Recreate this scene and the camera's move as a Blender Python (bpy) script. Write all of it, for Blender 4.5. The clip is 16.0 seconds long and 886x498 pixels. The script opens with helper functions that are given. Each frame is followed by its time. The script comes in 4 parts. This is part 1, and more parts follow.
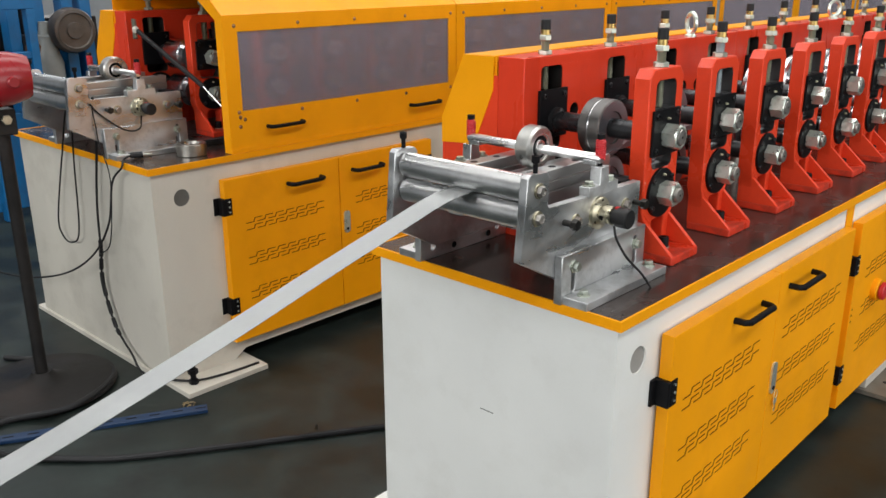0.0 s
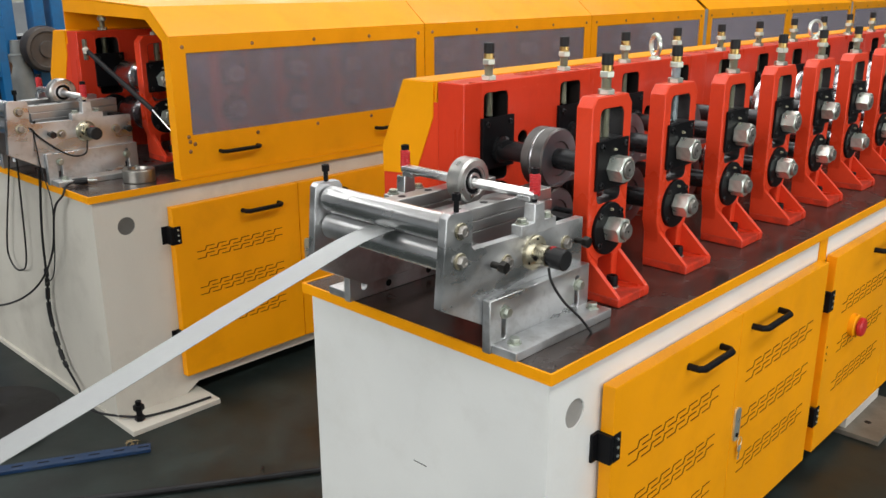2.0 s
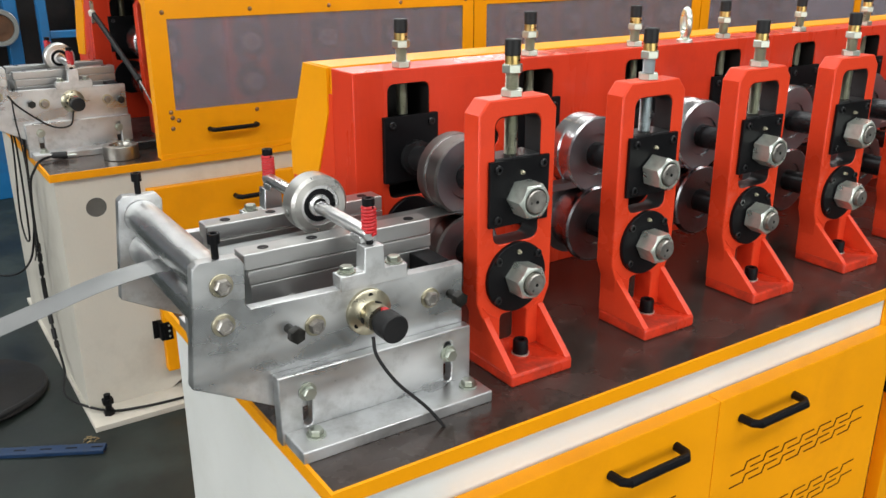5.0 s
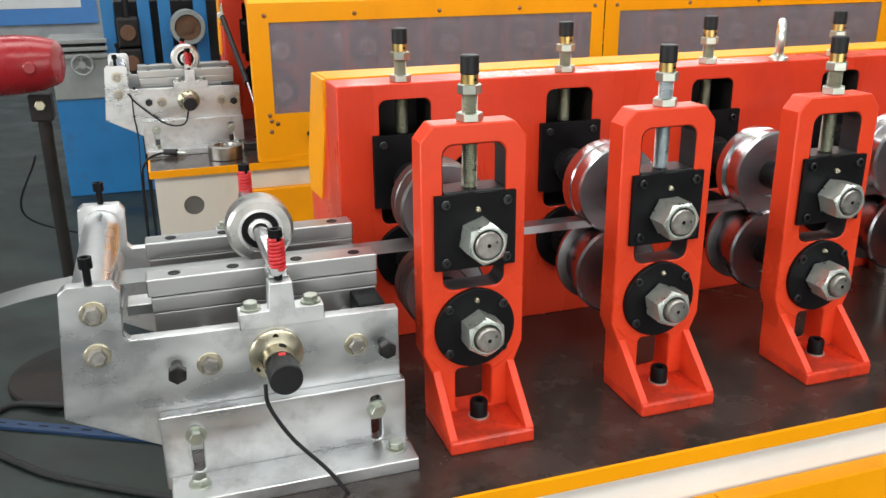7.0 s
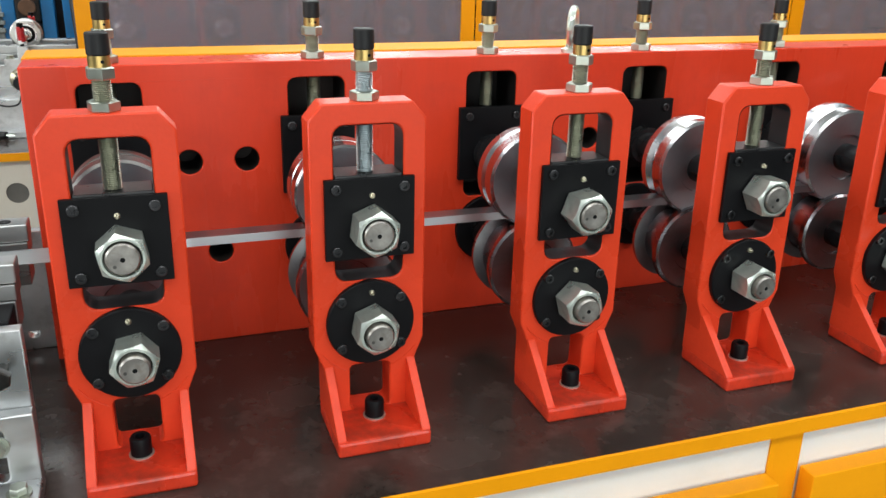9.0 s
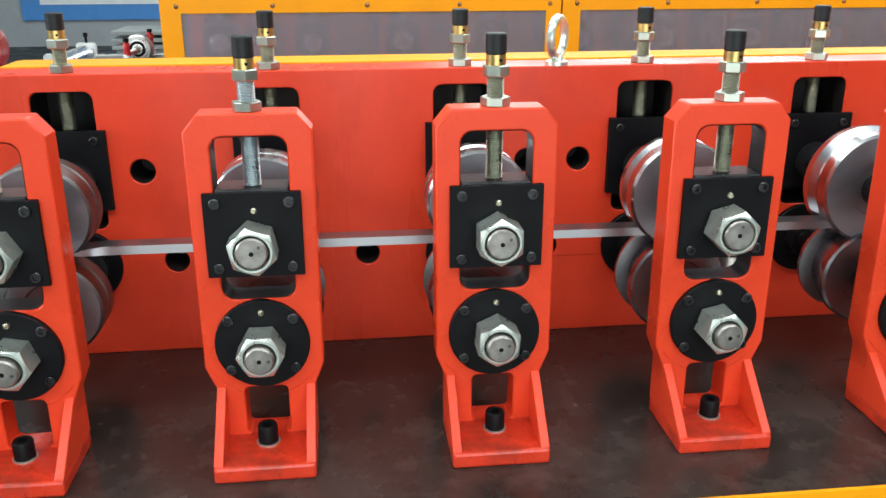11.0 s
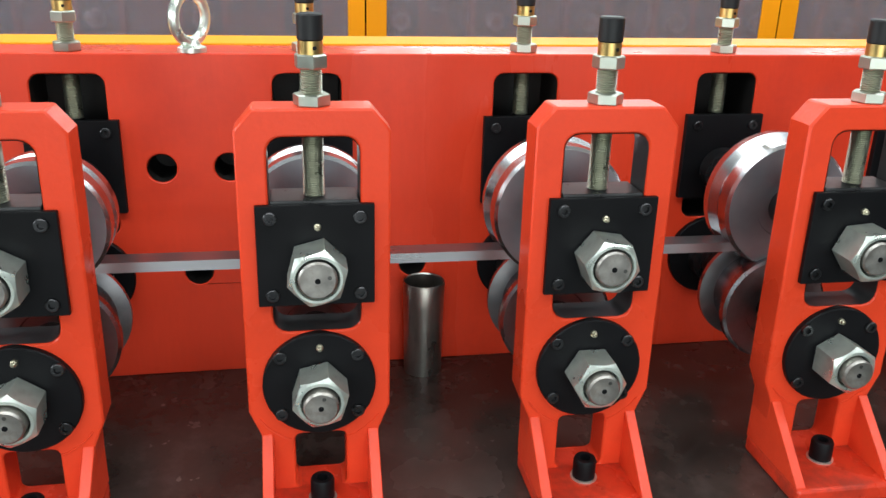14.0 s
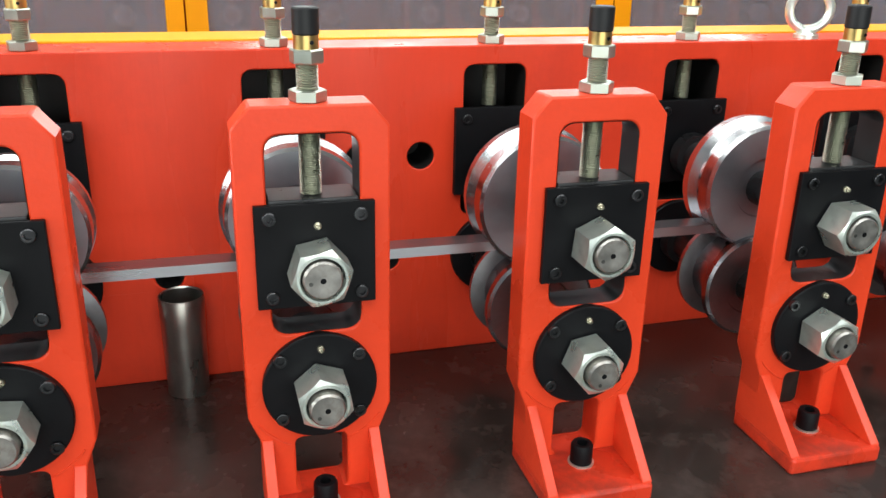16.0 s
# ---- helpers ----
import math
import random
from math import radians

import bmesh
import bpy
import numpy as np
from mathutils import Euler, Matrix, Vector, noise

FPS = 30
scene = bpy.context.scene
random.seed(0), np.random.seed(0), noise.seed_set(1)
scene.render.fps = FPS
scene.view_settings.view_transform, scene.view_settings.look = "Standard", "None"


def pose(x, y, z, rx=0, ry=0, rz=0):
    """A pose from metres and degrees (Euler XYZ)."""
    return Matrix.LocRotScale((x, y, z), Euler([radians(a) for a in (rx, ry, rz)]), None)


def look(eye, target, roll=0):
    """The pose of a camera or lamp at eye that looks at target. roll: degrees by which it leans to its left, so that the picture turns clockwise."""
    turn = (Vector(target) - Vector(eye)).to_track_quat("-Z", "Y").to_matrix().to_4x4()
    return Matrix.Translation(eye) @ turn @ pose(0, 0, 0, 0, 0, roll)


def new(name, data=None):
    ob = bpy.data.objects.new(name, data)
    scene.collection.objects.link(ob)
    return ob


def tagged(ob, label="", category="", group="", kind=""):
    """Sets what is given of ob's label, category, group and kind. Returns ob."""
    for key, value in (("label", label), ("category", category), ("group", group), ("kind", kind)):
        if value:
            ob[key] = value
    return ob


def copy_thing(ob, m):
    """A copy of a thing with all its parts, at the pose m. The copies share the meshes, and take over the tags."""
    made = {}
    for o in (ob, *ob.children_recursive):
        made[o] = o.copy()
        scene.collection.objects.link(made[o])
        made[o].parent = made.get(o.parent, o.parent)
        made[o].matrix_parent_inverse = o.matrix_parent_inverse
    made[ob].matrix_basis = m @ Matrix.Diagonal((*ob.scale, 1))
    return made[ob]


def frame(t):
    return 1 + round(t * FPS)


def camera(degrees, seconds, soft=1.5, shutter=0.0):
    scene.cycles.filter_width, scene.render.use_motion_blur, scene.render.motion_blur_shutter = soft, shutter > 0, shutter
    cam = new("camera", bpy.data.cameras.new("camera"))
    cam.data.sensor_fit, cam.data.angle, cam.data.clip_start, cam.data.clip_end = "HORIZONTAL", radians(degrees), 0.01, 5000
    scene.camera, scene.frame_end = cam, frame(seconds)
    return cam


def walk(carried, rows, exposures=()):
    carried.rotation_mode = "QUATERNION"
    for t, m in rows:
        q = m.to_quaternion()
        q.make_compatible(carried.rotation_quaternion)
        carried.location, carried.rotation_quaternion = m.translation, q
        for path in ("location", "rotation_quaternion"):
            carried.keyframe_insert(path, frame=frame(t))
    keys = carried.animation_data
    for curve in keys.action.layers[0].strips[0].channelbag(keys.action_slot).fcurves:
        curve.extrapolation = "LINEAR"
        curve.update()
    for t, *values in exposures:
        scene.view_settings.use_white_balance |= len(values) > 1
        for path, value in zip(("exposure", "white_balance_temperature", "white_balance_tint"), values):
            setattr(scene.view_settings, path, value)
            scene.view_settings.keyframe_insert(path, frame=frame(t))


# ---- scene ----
cam = camera(54.4, 16.0)
PATH = [
    (0, (0.866, -1.435, 1.473), (-0.437, -0.052, 0.849), -0.2),
    (0.5, (0.864, -1.406, 1.475), (-0.443, -0.023, 0.86), -0.2),
    (1, (0.865, -1.345, 1.478), (-0.451, 0.039, 0.885), -0.2),
    (1.5, (0.886, -1.276, 1.483), (-0.441, 0.103, 0.9), 0.2),
    (2, (0.886, -1.202, 1.481), (-0.436, 0.178, 0.89), -0.2),
    (2.5, (0.866, -1.071, 1.477), (-0.438, 0.321, 0.874), -0.0),
    (3, (0.86, -0.952, 1.478), (-0.468, 0.413, 0.868), -2.0),
    (3.5, (0.888, -0.807, 1.473), (-0.538, 0.451, 0.855), -1.7),
    (3.7, (0.914, -0.734, 1.479), (-0.554, 0.474, 0.857), -1.0),
    (5.8, (0.909, -0.263, 1.47), (-0.755, 0.628, 0.808), -1.2),
    (6, (0.907, -0.216, 1.466), (-0.794, 0.61, 0.816), -1.4),
    (6.5, (0.91, -0.073, 1.47), (-0.855, 0.6, 0.814), -0.7),
    (7, (0.93, 0.036, 1.472), (-0.862, 0.626, 0.808), -0.5),
    (7.5, (0.934, 0.117, 1.464), (-0.836, 0.778, 0.809), 0.5),
    (8, (0.905, 0.198, 1.461), (-0.809, 0.994, 0.807), 1.2),
    (8.2, (0.889, 0.245, 1.456), (-0.813, 1.059, 0.792), 1.2),
    (10.3, (0.89, 0.807, 1.436), (-0.982, 0.986, 0.754), 0.5),
    (10.5, (0.895, 0.827, 1.43), (-0.983, 0.998, 0.764), 0.2),
    (11, (0.889, 0.881, 1.429), (-0.989, 1.09, 0.774), -0.1),
    (11.5, (0.869, 0.916, 1.424), (-0.986, 1.266, 0.765), 0.3),
    (12, (0.848, 0.953, 1.421), (-0.971, 1.45, 0.755), 0.4),
    (12.5, (0.814, 1.027, 1.413), (-0.981, 1.58, 0.726), 0.9),
    (13, (0.748, 1.133, 1.412), (-1.046, 1.684, 0.721), 1.9),
    (13.5, (0.706, 1.213, 1.41), (-1.106, 1.7, 0.716), 1.3),
    (14, (0.684, 1.363, 1.412), (-1.163, 1.688, 0.717), 1.6),
    (14.5, (0.665, 1.471, 1.411), (-1.185, 1.694, 0.685), 0.5),
    (15, (0.663, 1.532, 1.411), (-1.17, 1.883, 0.692), 0.6),
    (15.5, (0.666, 1.559, 1.411), (-1.153, 2.0, 0.706), 0.8),
    (16, (0.658, 1.584, 1.408), (-1.139, 2.105, 0.704), 1.3),
]
walk(cam, [(t, look(eye, target, roll)) for t, eye, target, roll in PATH],
     [(0, -0.2, 6500, 10), (3.5, -0.18, 6500, 9), (6, 0.12, 6500, 8), (7, 0.14, 6500, 8), (7.5, 0.12, 6450, 7), (8, -0.12, 6400, 6), (10.5, 0.25, 6100, 3),
      (11.5, 0.30, 6000, 1), (12, 0.22, 5950, 1), (12.5, 0.17, 5900, 1), (14, 0.17, 6100, 3), (15, 0.26, 6250, 4), (16, 0.33, 6250, 4)])

# ---- measures ----
FLOOR = -0.035
TOP = 0.778          # table top
Y1, PITCH, COUNT = 0.4485, 0.31, 12
XS = -0.335          # middle of the strip


def stand_y(k):
    """Where a stand stands along the line; there is a wider gap before the seventh."""
    return Y1 + k * PITCH + (0.0115 if k > 5 else 0.0)


ZU, ZL = 1.080, 0.938  # upper and lower shafts
BACK = (-2.015, -0.015, 0.027)  # second line, from the first

# ---- world and light ----
world = bpy.data.worlds.new("daylight")
scene.world = world
world.use_nodes = True
wn = world.node_tree.nodes
sky = wn.new("ShaderNodeTexSky")
sky.sky_type, sky.sun_disc = "NISHITA", False
sky.sun_elevation, sky.sun_rotation = radians(50), radians(120)
wn["Background"].inputs["Strength"].default_value = 0.12
world.node_tree.links.new(sky.outputs[0], wn["Background"].inputs["Color"])


def area_lamp(name, at, target, sx, sy, watts, colour=(1, 1, 1)):
    data = bpy.data.lights.new(name, "AREA")
    data.shape, data.size, data.size_y, data.energy, data.color = "RECTANGLE", sx, sy, watts, colour
    ob = new(name, data)
    ob.matrix_world = look(at, target)
    return ob


# skylights in the roof and the tall windows of the hall
SKYLIGHTS = [(-8.0, 3.0), (-2.6, 3.0), (3.4, 3.0)]
for x, y in SKYLIGHTS:
    area_lamp("skylight_lamp", (x, y, 6.35), (x, y, 0), 1.6, 14.0, 480, (1.0, 0.99, 0.955))
area_lamp("gate_lamp", (7.85, 1.2, 1.9), (0, 1.2, 1.8), 7.4, 3.4, 275, (1.0, 0.99, 0.955))
area_lamp("window_lamp", (0.5, -7.85, 3.4), (0, 0, 1.2), 8.0, 2.6, 490, (1.0, 0.99, 0.955))
area_lamp("window_lamp", (-13.9, 7.0, 2.6), (0, 6.0, 2.2), 9.0, 2.8, 420, (1.0, 0.985, 0.94))

# ---- materials ----
MATS = {}


def mat(name, colour, rough=0.5, metal=0.0, vary=0.1, scale=8.0, bump=0.0, bump_scale=120.0, rough_vary=0.1, stain_or_sheen=None, stain_or_sheen_amount=0.4,
        stain_or_sheen_scale=2.5, stretch=(1, 1, 1), coat=0.0, grain_scale=None, spec=0.5):
    m = bpy.data.materials.new(name)
    m.use_nodes = True
    nt = m.node_tree
    n, l = nt.nodes, nt.links
    b = n["Principled BSDF"]
    tc = n.new("ShaderNodeTexCoord")
    mp = n.new("ShaderNodeMapping")
    mp.inputs["Scale"].default_value = stretch
    l.new(tc.outputs["Object"], mp.inputs["Vector"])
    big = n.new("ShaderNodeTexNoise")
    big.inputs["Scale"].default_value, big.inputs["Detail"].default_value = scale, 6
    l.new(mp.outputs[0], big.inputs["Vector"])
    fine = n.new("ShaderNodeTexNoise")
    fine.inputs["Scale"].default_value, fine.inputs["Detail"].default_value = grain_scale or bump_scale, 3
    l.new(mp.outputs[0], fine.inputs["Vector"])
    info = n.new("ShaderNodeObjectInfo")
    ramp = n.new("ShaderNodeMapRange")
    ramp.inputs["To Min"].default_value, ramp.inputs["To Max"].default_value = 1 - vary, 1 + vary
    l.new(big.outputs["Fac"], ramp.inputs["Value"])
    ramp.inputs["From Min"].default_value, ramp.inputs["From Max"].default_value = 0.3, 0.7
    mix = n.new("ShaderNodeMix")
    mix.data_type, mix.blend_type = "RGBA", "MULTIPLY"
    mix.inputs["Factor"].default_value = 1.0
    mix.inputs[6].default_value = (*colour, 1)
    g = n.new("ShaderNodeMath")
    g.operation = "MULTIPLY_ADD"
    g.inputs[1].default_value, g.inputs[2].default_value = vary * 0.8, 1 - vary * 0.4
    l.new(fine.outputs["Fac"], g.inputs[0])
    g2 = n.new("ShaderNodeMath")
    g2.operation = "MULTIPLY"
    l.new(ramp.outputs[0], g2.inputs[0])
    l.new(g.outputs[0], g2.inputs[1])
    l.new(g2.outputs[0], mix.inputs[7])
    out = mix.outputs[2]
    if stain_or_sheen:
        sn = n.new("ShaderNodeTexNoise")
        sn.inputs["Scale"].default_value, sn.inputs["Detail"].default_value, sn.inputs["Roughness"].default_value = stain_or_sheen_scale, 8, 0.65
        l.new(tc.outputs["Object"], sn.inputs["Vector"])
        sr = n.new("ShaderNodeMapRange")
        sr.inputs["From Min"].default_value, sr.inputs["From Max"].default_value, sr.inputs["To Max"].default_value = 0.5, 0.7, stain_or_sheen_amount
        l.new(sn.outputs["Fac"], sr.inputs["Value"])
        sm = n.new("ShaderNodeMix")
        sm.data_type = "RGBA"
        l.new(sr.outputs[0], sm.inputs["Factor"])
        l.new(out, sm.inputs[6])
        sm.inputs[7].default_value = (*stain_or_sheen, 1)
        out = sm.outputs[2]
    l.new(out, b.inputs["Base Color"])
    rr = n.new("ShaderNodeMapRange")
    rr.inputs["From Min"].default_value, rr.inputs["From Max"].default_value = 0.3, 0.7
    rr.inputs["To Min"].default_value, rr.inputs["To Max"].default_value = max(0.02, rough - rough_vary), min(1, rough + rough_vary)
    l.new(big.outputs["Fac"], rr.inputs["Value"])
    l.new(rr.outputs[0], b.inputs["Roughness"])
    b.inputs["Metallic"].default_value = metal
    b.inputs["Specular IOR Level"].default_value = spec
    if coat:
        b.inputs["Coat Weight"].default_value, b.inputs["Coat Roughness"].default_value = coat, 0.15
    if bump:
        bp = n.new("ShaderNodeBump")
        bp.inputs["Strength"].default_value, bp.inputs["Distance"].default_value = bump, 0.002
        fb = n.new("ShaderNodeTexNoise")
        fb.inputs["Scale"].default_value, fb.inputs["Detail"].default_value = bump_scale, 4
        l.new(mp.outputs[0], fb.inputs["Vector"])
        l.new(fb.outputs["Fac"], bp.inputs["Height"])
        l.new(bp.outputs[0], b.inputs["Normal"])
    MATS[name] = m
    return m


RED = mat("red_paint", (0.74, 0.056, 0.018), 0.34, vary=0.10, scale=6, bump=0.12, bump_scale=180, stain_or_sheen=(0.42, 0.026, 0.012), stain_or_sheen_amount=0.4, stain_or_sheen_scale=6, spec=0.3)
OILYRED = mat("oil_stained_red_paint", (0.62, 0.040, 0.014), 0.3, vary=0.15, scale=9, bump=0.12, bump_scale=140, stain_or_sheen=(0.14, 0.022, 0.014), stain_or_sheen_amount=0.7, stain_or_sheen_scale=16, spec=0.5)
PLATERED = mat("red_plate_paint", (0.66, 0.046, 0.016), 0.30, vary=0.12, scale=7, bump=0.10, bump_scale=150, stain_or_sheen=(0.46, 0.03, 0.014), stain_or_sheen_amount=0.5, stain_or_sheen_scale=5, stretch=(1, 1, 0.16), spec=0.28)
YELLOW = mat("yellow_paint", (0.90, 0.352, 0.003), 0.45, vary=0.06, scale=3, bump=0.1, bump_scale=220, stain_or_sheen=(0.62, 0.23, 0.004), stain_or_sheen_amount=0.3, stain_or_sheen_scale=4, spec=0.16)
# darker, streaked white for the rear cabinet and a few small parts
DARKWHITE = mat("darker_white_paint", (0.60, 0.57, 0.50), 0.5, vary=0.07, scale=3, bump=0.06, bump_scale=200, stain_or_sheen=(0.36, 0.33, 0.28), stain_or_sheen_amount=0.4, stain_or_sheen_scale=3.5, stretch=(1, 1, 0.35))
WHITE = mat("white_paint", (0.79, 0.80, 0.775), 0.42, vary=0.04, scale=3, bump=0.06, bump_scale=200, stain_or_sheen=(0.55, 0.53, 0.47), stain_or_sheen_amount=0.18, stain_or_sheen_scale=5)
TABLE = mat("oiled_table_steel", (0.040, 0.029, 0.025), 0.22, metal=0.1, vary=0.35, scale=7, bump=0.05, bump_scale=90, rough_vary=0.10,
            stain_or_sheen=(0.085, 0.064, 0.056), stain_or_sheen_amount=0.6, stain_or_sheen_scale=21)
# the darker patches paint the steel's cloudy reflections into its colour
MACHINED = mat("machined_steel", (0.62, 0.63, 0.635), 0.36, metal=0.93, vary=0.16, scale=11, bump=0.05, bump_scale=45, rough_vary=0.2, stretch=(1, 0.45, 1),
               stain_or_sheen=(0.33, 0.325, 0.315), stain_or_sheen_amount=0.75, stain_or_sheen_scale=13)
GROUND_STEEL = mat("ground_steel", (0.44, 0.44, 0.435), 0.34, metal=0.9, vary=0.15, scale=7, bump=0.06, bump_scale=80, stretch=(1, 0.1, 1))
CHROME = mat("chrome_roller", (0.80, 0.80, 0.80), 0.29, metal=1.0, vary=0.1, scale=10, rough_vary=0.08, stretch=(0.3, 1, 1), stain_or_sheen=(0.5, 0.5, 0.5), stain_or_sheen_amount=0.5, stain_or_sheen_scale=9)
WHEEL = mat("turned_wheel_steel", (0.56, 0.555, 0.53), 0.34, metal=0.95, vary=0.12, scale=30, rough_vary=0.08, bump=0.05, bump_scale=90)
SCREW = mat("dark_screw", (0.055, 0.055, 0.058), 0.34, metal=0.9, vary=0.2, scale=40)
ROLL = mat("roll_steel", (0.54, 0.545, 0.56), 0.23, metal=1.0, vary=0.10, scale=14, rough_vary=0.06, stain_or_sheen=(0.42, 0.36, 0.41), stain_or_sheen_amount=0.4, stain_or_sheen_scale=20)
# lower rolls: darker body and face than the upper ones
LOWROLL = mat("lower_roll_steel", (0.36, 0.355, 0.375), 0.25, metal=1.0, vary=0.14, scale=14, rough_vary=0.06, stain_or_sheen=(0.16, 0.11, 0.14), stain_or_sheen_amount=0.5, stain_or_sheen_scale=20)
LOWFACE = mat("lower_roll_face", (0.20, 0.20, 0.21), 0.36, metal=0.9, vary=0.14, scale=16, rough_vary=0.08, stain_or_sheen=(0.08, 0.075, 0.08), stain_or_sheen_amount=0.4, stain_or_sheen_scale=18)
ROLLFACE = mat("turned_roll_face", (0.29, 0.32, 0.35), 0.40, metal=0.85, vary=0.12, scale=16, rough_vary=0.10, stain_or_sheen=(0.33, 0.31, 0.33), stain_or_sheen_amount=0.4, stain_or_sheen_scale=18)
DULLROLL = mat("dull_roll_steel", (0.15, 0.145, 0.14), 0.40, metal=0.95, vary=0.2, scale=14, rough_vary=0.08, stain_or_sheen=(0.16, 0.13, 0.12), stain_or_sheen_amount=0.5, stain_or_sheen_scale=16)
TUBE = mat("worn_tube_steel", (0.36, 0.345, 0.315), 0.33, metal=0.95, vary=0.2, scale=20, stretch=(1, 1, 0.4), stain_or_sheen=(0.2, 0.17, 0.14), stain_or_sheen_amount=0.5, stain_or_sheen_scale=18)
# cable hole linings: one sheet in a lit and a shaded colour
HOLE = mat("lit_hole_sheet", (0.30, 0.29, 0.27), 0.6, vary=0.15, scale=12)
DARKHOLE = mat("shaded_hole_sheet", (0.12, 0.117, 0.108), 0.6, vary=0.2, scale=12)
TURNED = mat("turned_steel", (0.38, 0.36, 0.335), 0.4, metal=0.9, vary=0.2, scale=60, stain_or_sheen=(0.2, 0.16, 0.13), stain_or_sheen_amount=0.5, stain_or_sheen_scale=90)
DARKSTEEL = mat("dark_oiled_steel", (0.07, 0.07, 0.072), 0.36, metal=0.7, vary=0.2, scale=20)
SHAFT = mat("dark_shaft", (0.03, 0.03, 0.032), 0.3, metal=0.6, vary=0.2, scale=12)
FOOT = mat("worn_foot_paint", (0.14, 0.125, 0.10), 0.6, vary=0.3, scale=14, stain_or_sheen=(0.08, 0.07, 0.055), stain_or_sheen_amount=0.6, stain_or_sheen_scale=12)
RUST = mat("rusty_iron", (0.10, 0.048, 0.024), 0.65, metal=0.2, vary=0.3, scale=14, bump=0.1, bump_scale=80)
VENT = mat("rusty_slot_edge", (0.045, 0.011, 0.004), 0.7, vary=0.3, scale=40, spec=0.1)
BRONZED = mat("bronzed_screw", (0.30, 0.17, 0.10), 0.35, metal=0.9, vary=0.2, scale=60)
BLACK = mat("black_oxide", (0.006, 0.006, 0.007), 0.45, metal=0.0, spec=0.12, vary=0.25, scale=12, bump=0.05, bump_scale=150)
RUBBER = mat("black_rubber", (0.013, 0.013, 0.014), 0.5, spec=0.3, vary=0.2, scale=10)
ZINC = mat("zinc_steel", (0.74, 0.80, 0.73), 0.32, metal=0.82, vary=0.08, scale=45, rough_vary=0.08, stain_or_sheen=(0.50, 0.52, 0.46), stain_or_sheen_amount=0.35, stain_or_sheen_scale=70)
NUTZ = mat("dull_zinc_nut", (0.46, 0.49, 0.43), 0.36, metal=0.93, vary=0.08, scale=30, rough_vary=0.07, stain_or_sheen=(0.42, 0.41, 0.34), stain_or_sheen_amount=0.4, stain_or_sheen_scale=35)
ZYELLOW = mat("yellow_zinc", (0.50, 0.46, 0.34), 0.33, metal=0.95, vary=0.15, scale=30, stain_or_sheen=(0.3, 0.28, 0.2), stain_or_sheen_amount=0.5, stain_or_sheen_scale=40)
DARKBOLT = mat("weathered_bolt", (0.045, 0.043, 0.040), 0.4, metal=0.9, vary=0.3, scale=60)
BRASS = mat("brass", (0.58, 0.41, 0.15), 0.33, metal=1.0, vary=0.15, scale=40)
FORMED = mat("rolled_strip", (0.27, 0.27, 0.285), 0.30, metal=0.95, vary=0.08, scale=14, rough_vary=0.05, stretch=(1, 0.1, 1))
STRIP = mat("galvanised_strip", (0.34, 0.35, 0.35), 0.37, metal=0.92, vary=0.08, scale=14, bump=0.03, bump_scale=60, rough_vary=0.08)
SPRING = mat("red_spring", (0.55, 0.02, 0.025), 0.4, vary=0.15, scale=20)
BLUE = mat("blue_paint", (0.005, 0.125, 0.32), 0.45, vary=0.15, scale=5, stain_or_sheen=(0.03, 0.05, 0.09), stain_or_sheen_amount=0.6, stain_or_sheen_scale=5)
FANRED = mat("fan_red_paint", (0.28, 0.010, 0.015), 0.3, vary=0.12, scale=9, stain_or_sheen=(0.16, 0.01, 0.015), stain_or_sheen_amount=0.5, stain_or_sheen_scale=9)
IRON = mat("cast_iron", (0.017, 0.0155, 0.015), 0.55, metal=0.3, vary=0.3, scale=9, bump=0.15, bump_scale=60, stain_or_sheen=(0.05, 0.032, 0.025), stain_or_sheen_amount=0.5, spec=0.3)
GREYCAST = mat("grey_machine_paint", (0.20, 0.215, 0.21), 0.4, vary=0.15, scale=8, stain_or_sheen=(0.14, 0.14, 0.13), stain_or_sheen_amount=0.6)
FLOORMAT = mat("painted_floor", (0.0125, 0.0190, 0.0168), 0.48, vary=0.6, scale=3.2, bump=0.15, bump_scale=30, rough_vary=0.15,
               stain_or_sheen=(0.006, 0.006, 0.0055), stain_or_sheen_amount=0.8, stain_or_sheen_scale=3.4, spec=0.4)
WALLMAT = mat("hall_wall_paint", (0.32, 0.34, 0.36), 0.7, vary=0.08, scale=1.5, stain_or_sheen=(0.22, 0.23, 0.24), stain_or_sheen_amount=0.4)
ROOFMAT = mat("roof_sheet", (0.45, 0.46, 0.47), 0.6, vary=0.06, scale=2)
DRUM = mat("worn_drum_steel", (0.11, 0.095, 0.085), 0.5, metal=0.5, vary=0.25, scale=10, stain_or_sheen=(0.06, 0.045, 0.038), stain_or_sheen_amount=0.6, stain_or_sheen_scale=8)
BARBLUE = mat("scuffed_blue_paint", (0.004, 0.026, 0.08), 0.5, vary=0.2, scale=12, stain_or_sheen=(0.02, 0.025, 0.03), stain_or_sheen_amount=0.6, stain_or_sheen_scale=12)
SWARF = mat("straw_swarf", (0.26, 0.19, 0.09), 0.5, vary=0.2)
SIGNBLUE = mat("sign_blue", (0.06, 0.22, 0.55), 0.5, vary=0.05)
SIGNWHITE = mat("sign_white", (0.7, 0.72, 0.74), 0.5, vary=0.04)


def thread_mat(name, colour, metal):
    m = mat(name, colour, 0.36, metal=metal, vary=0.08, scale=40)
    return m


THREAD = thread_mat("threaded_steel", (0.47, 0.475, 0.39), 0.96)
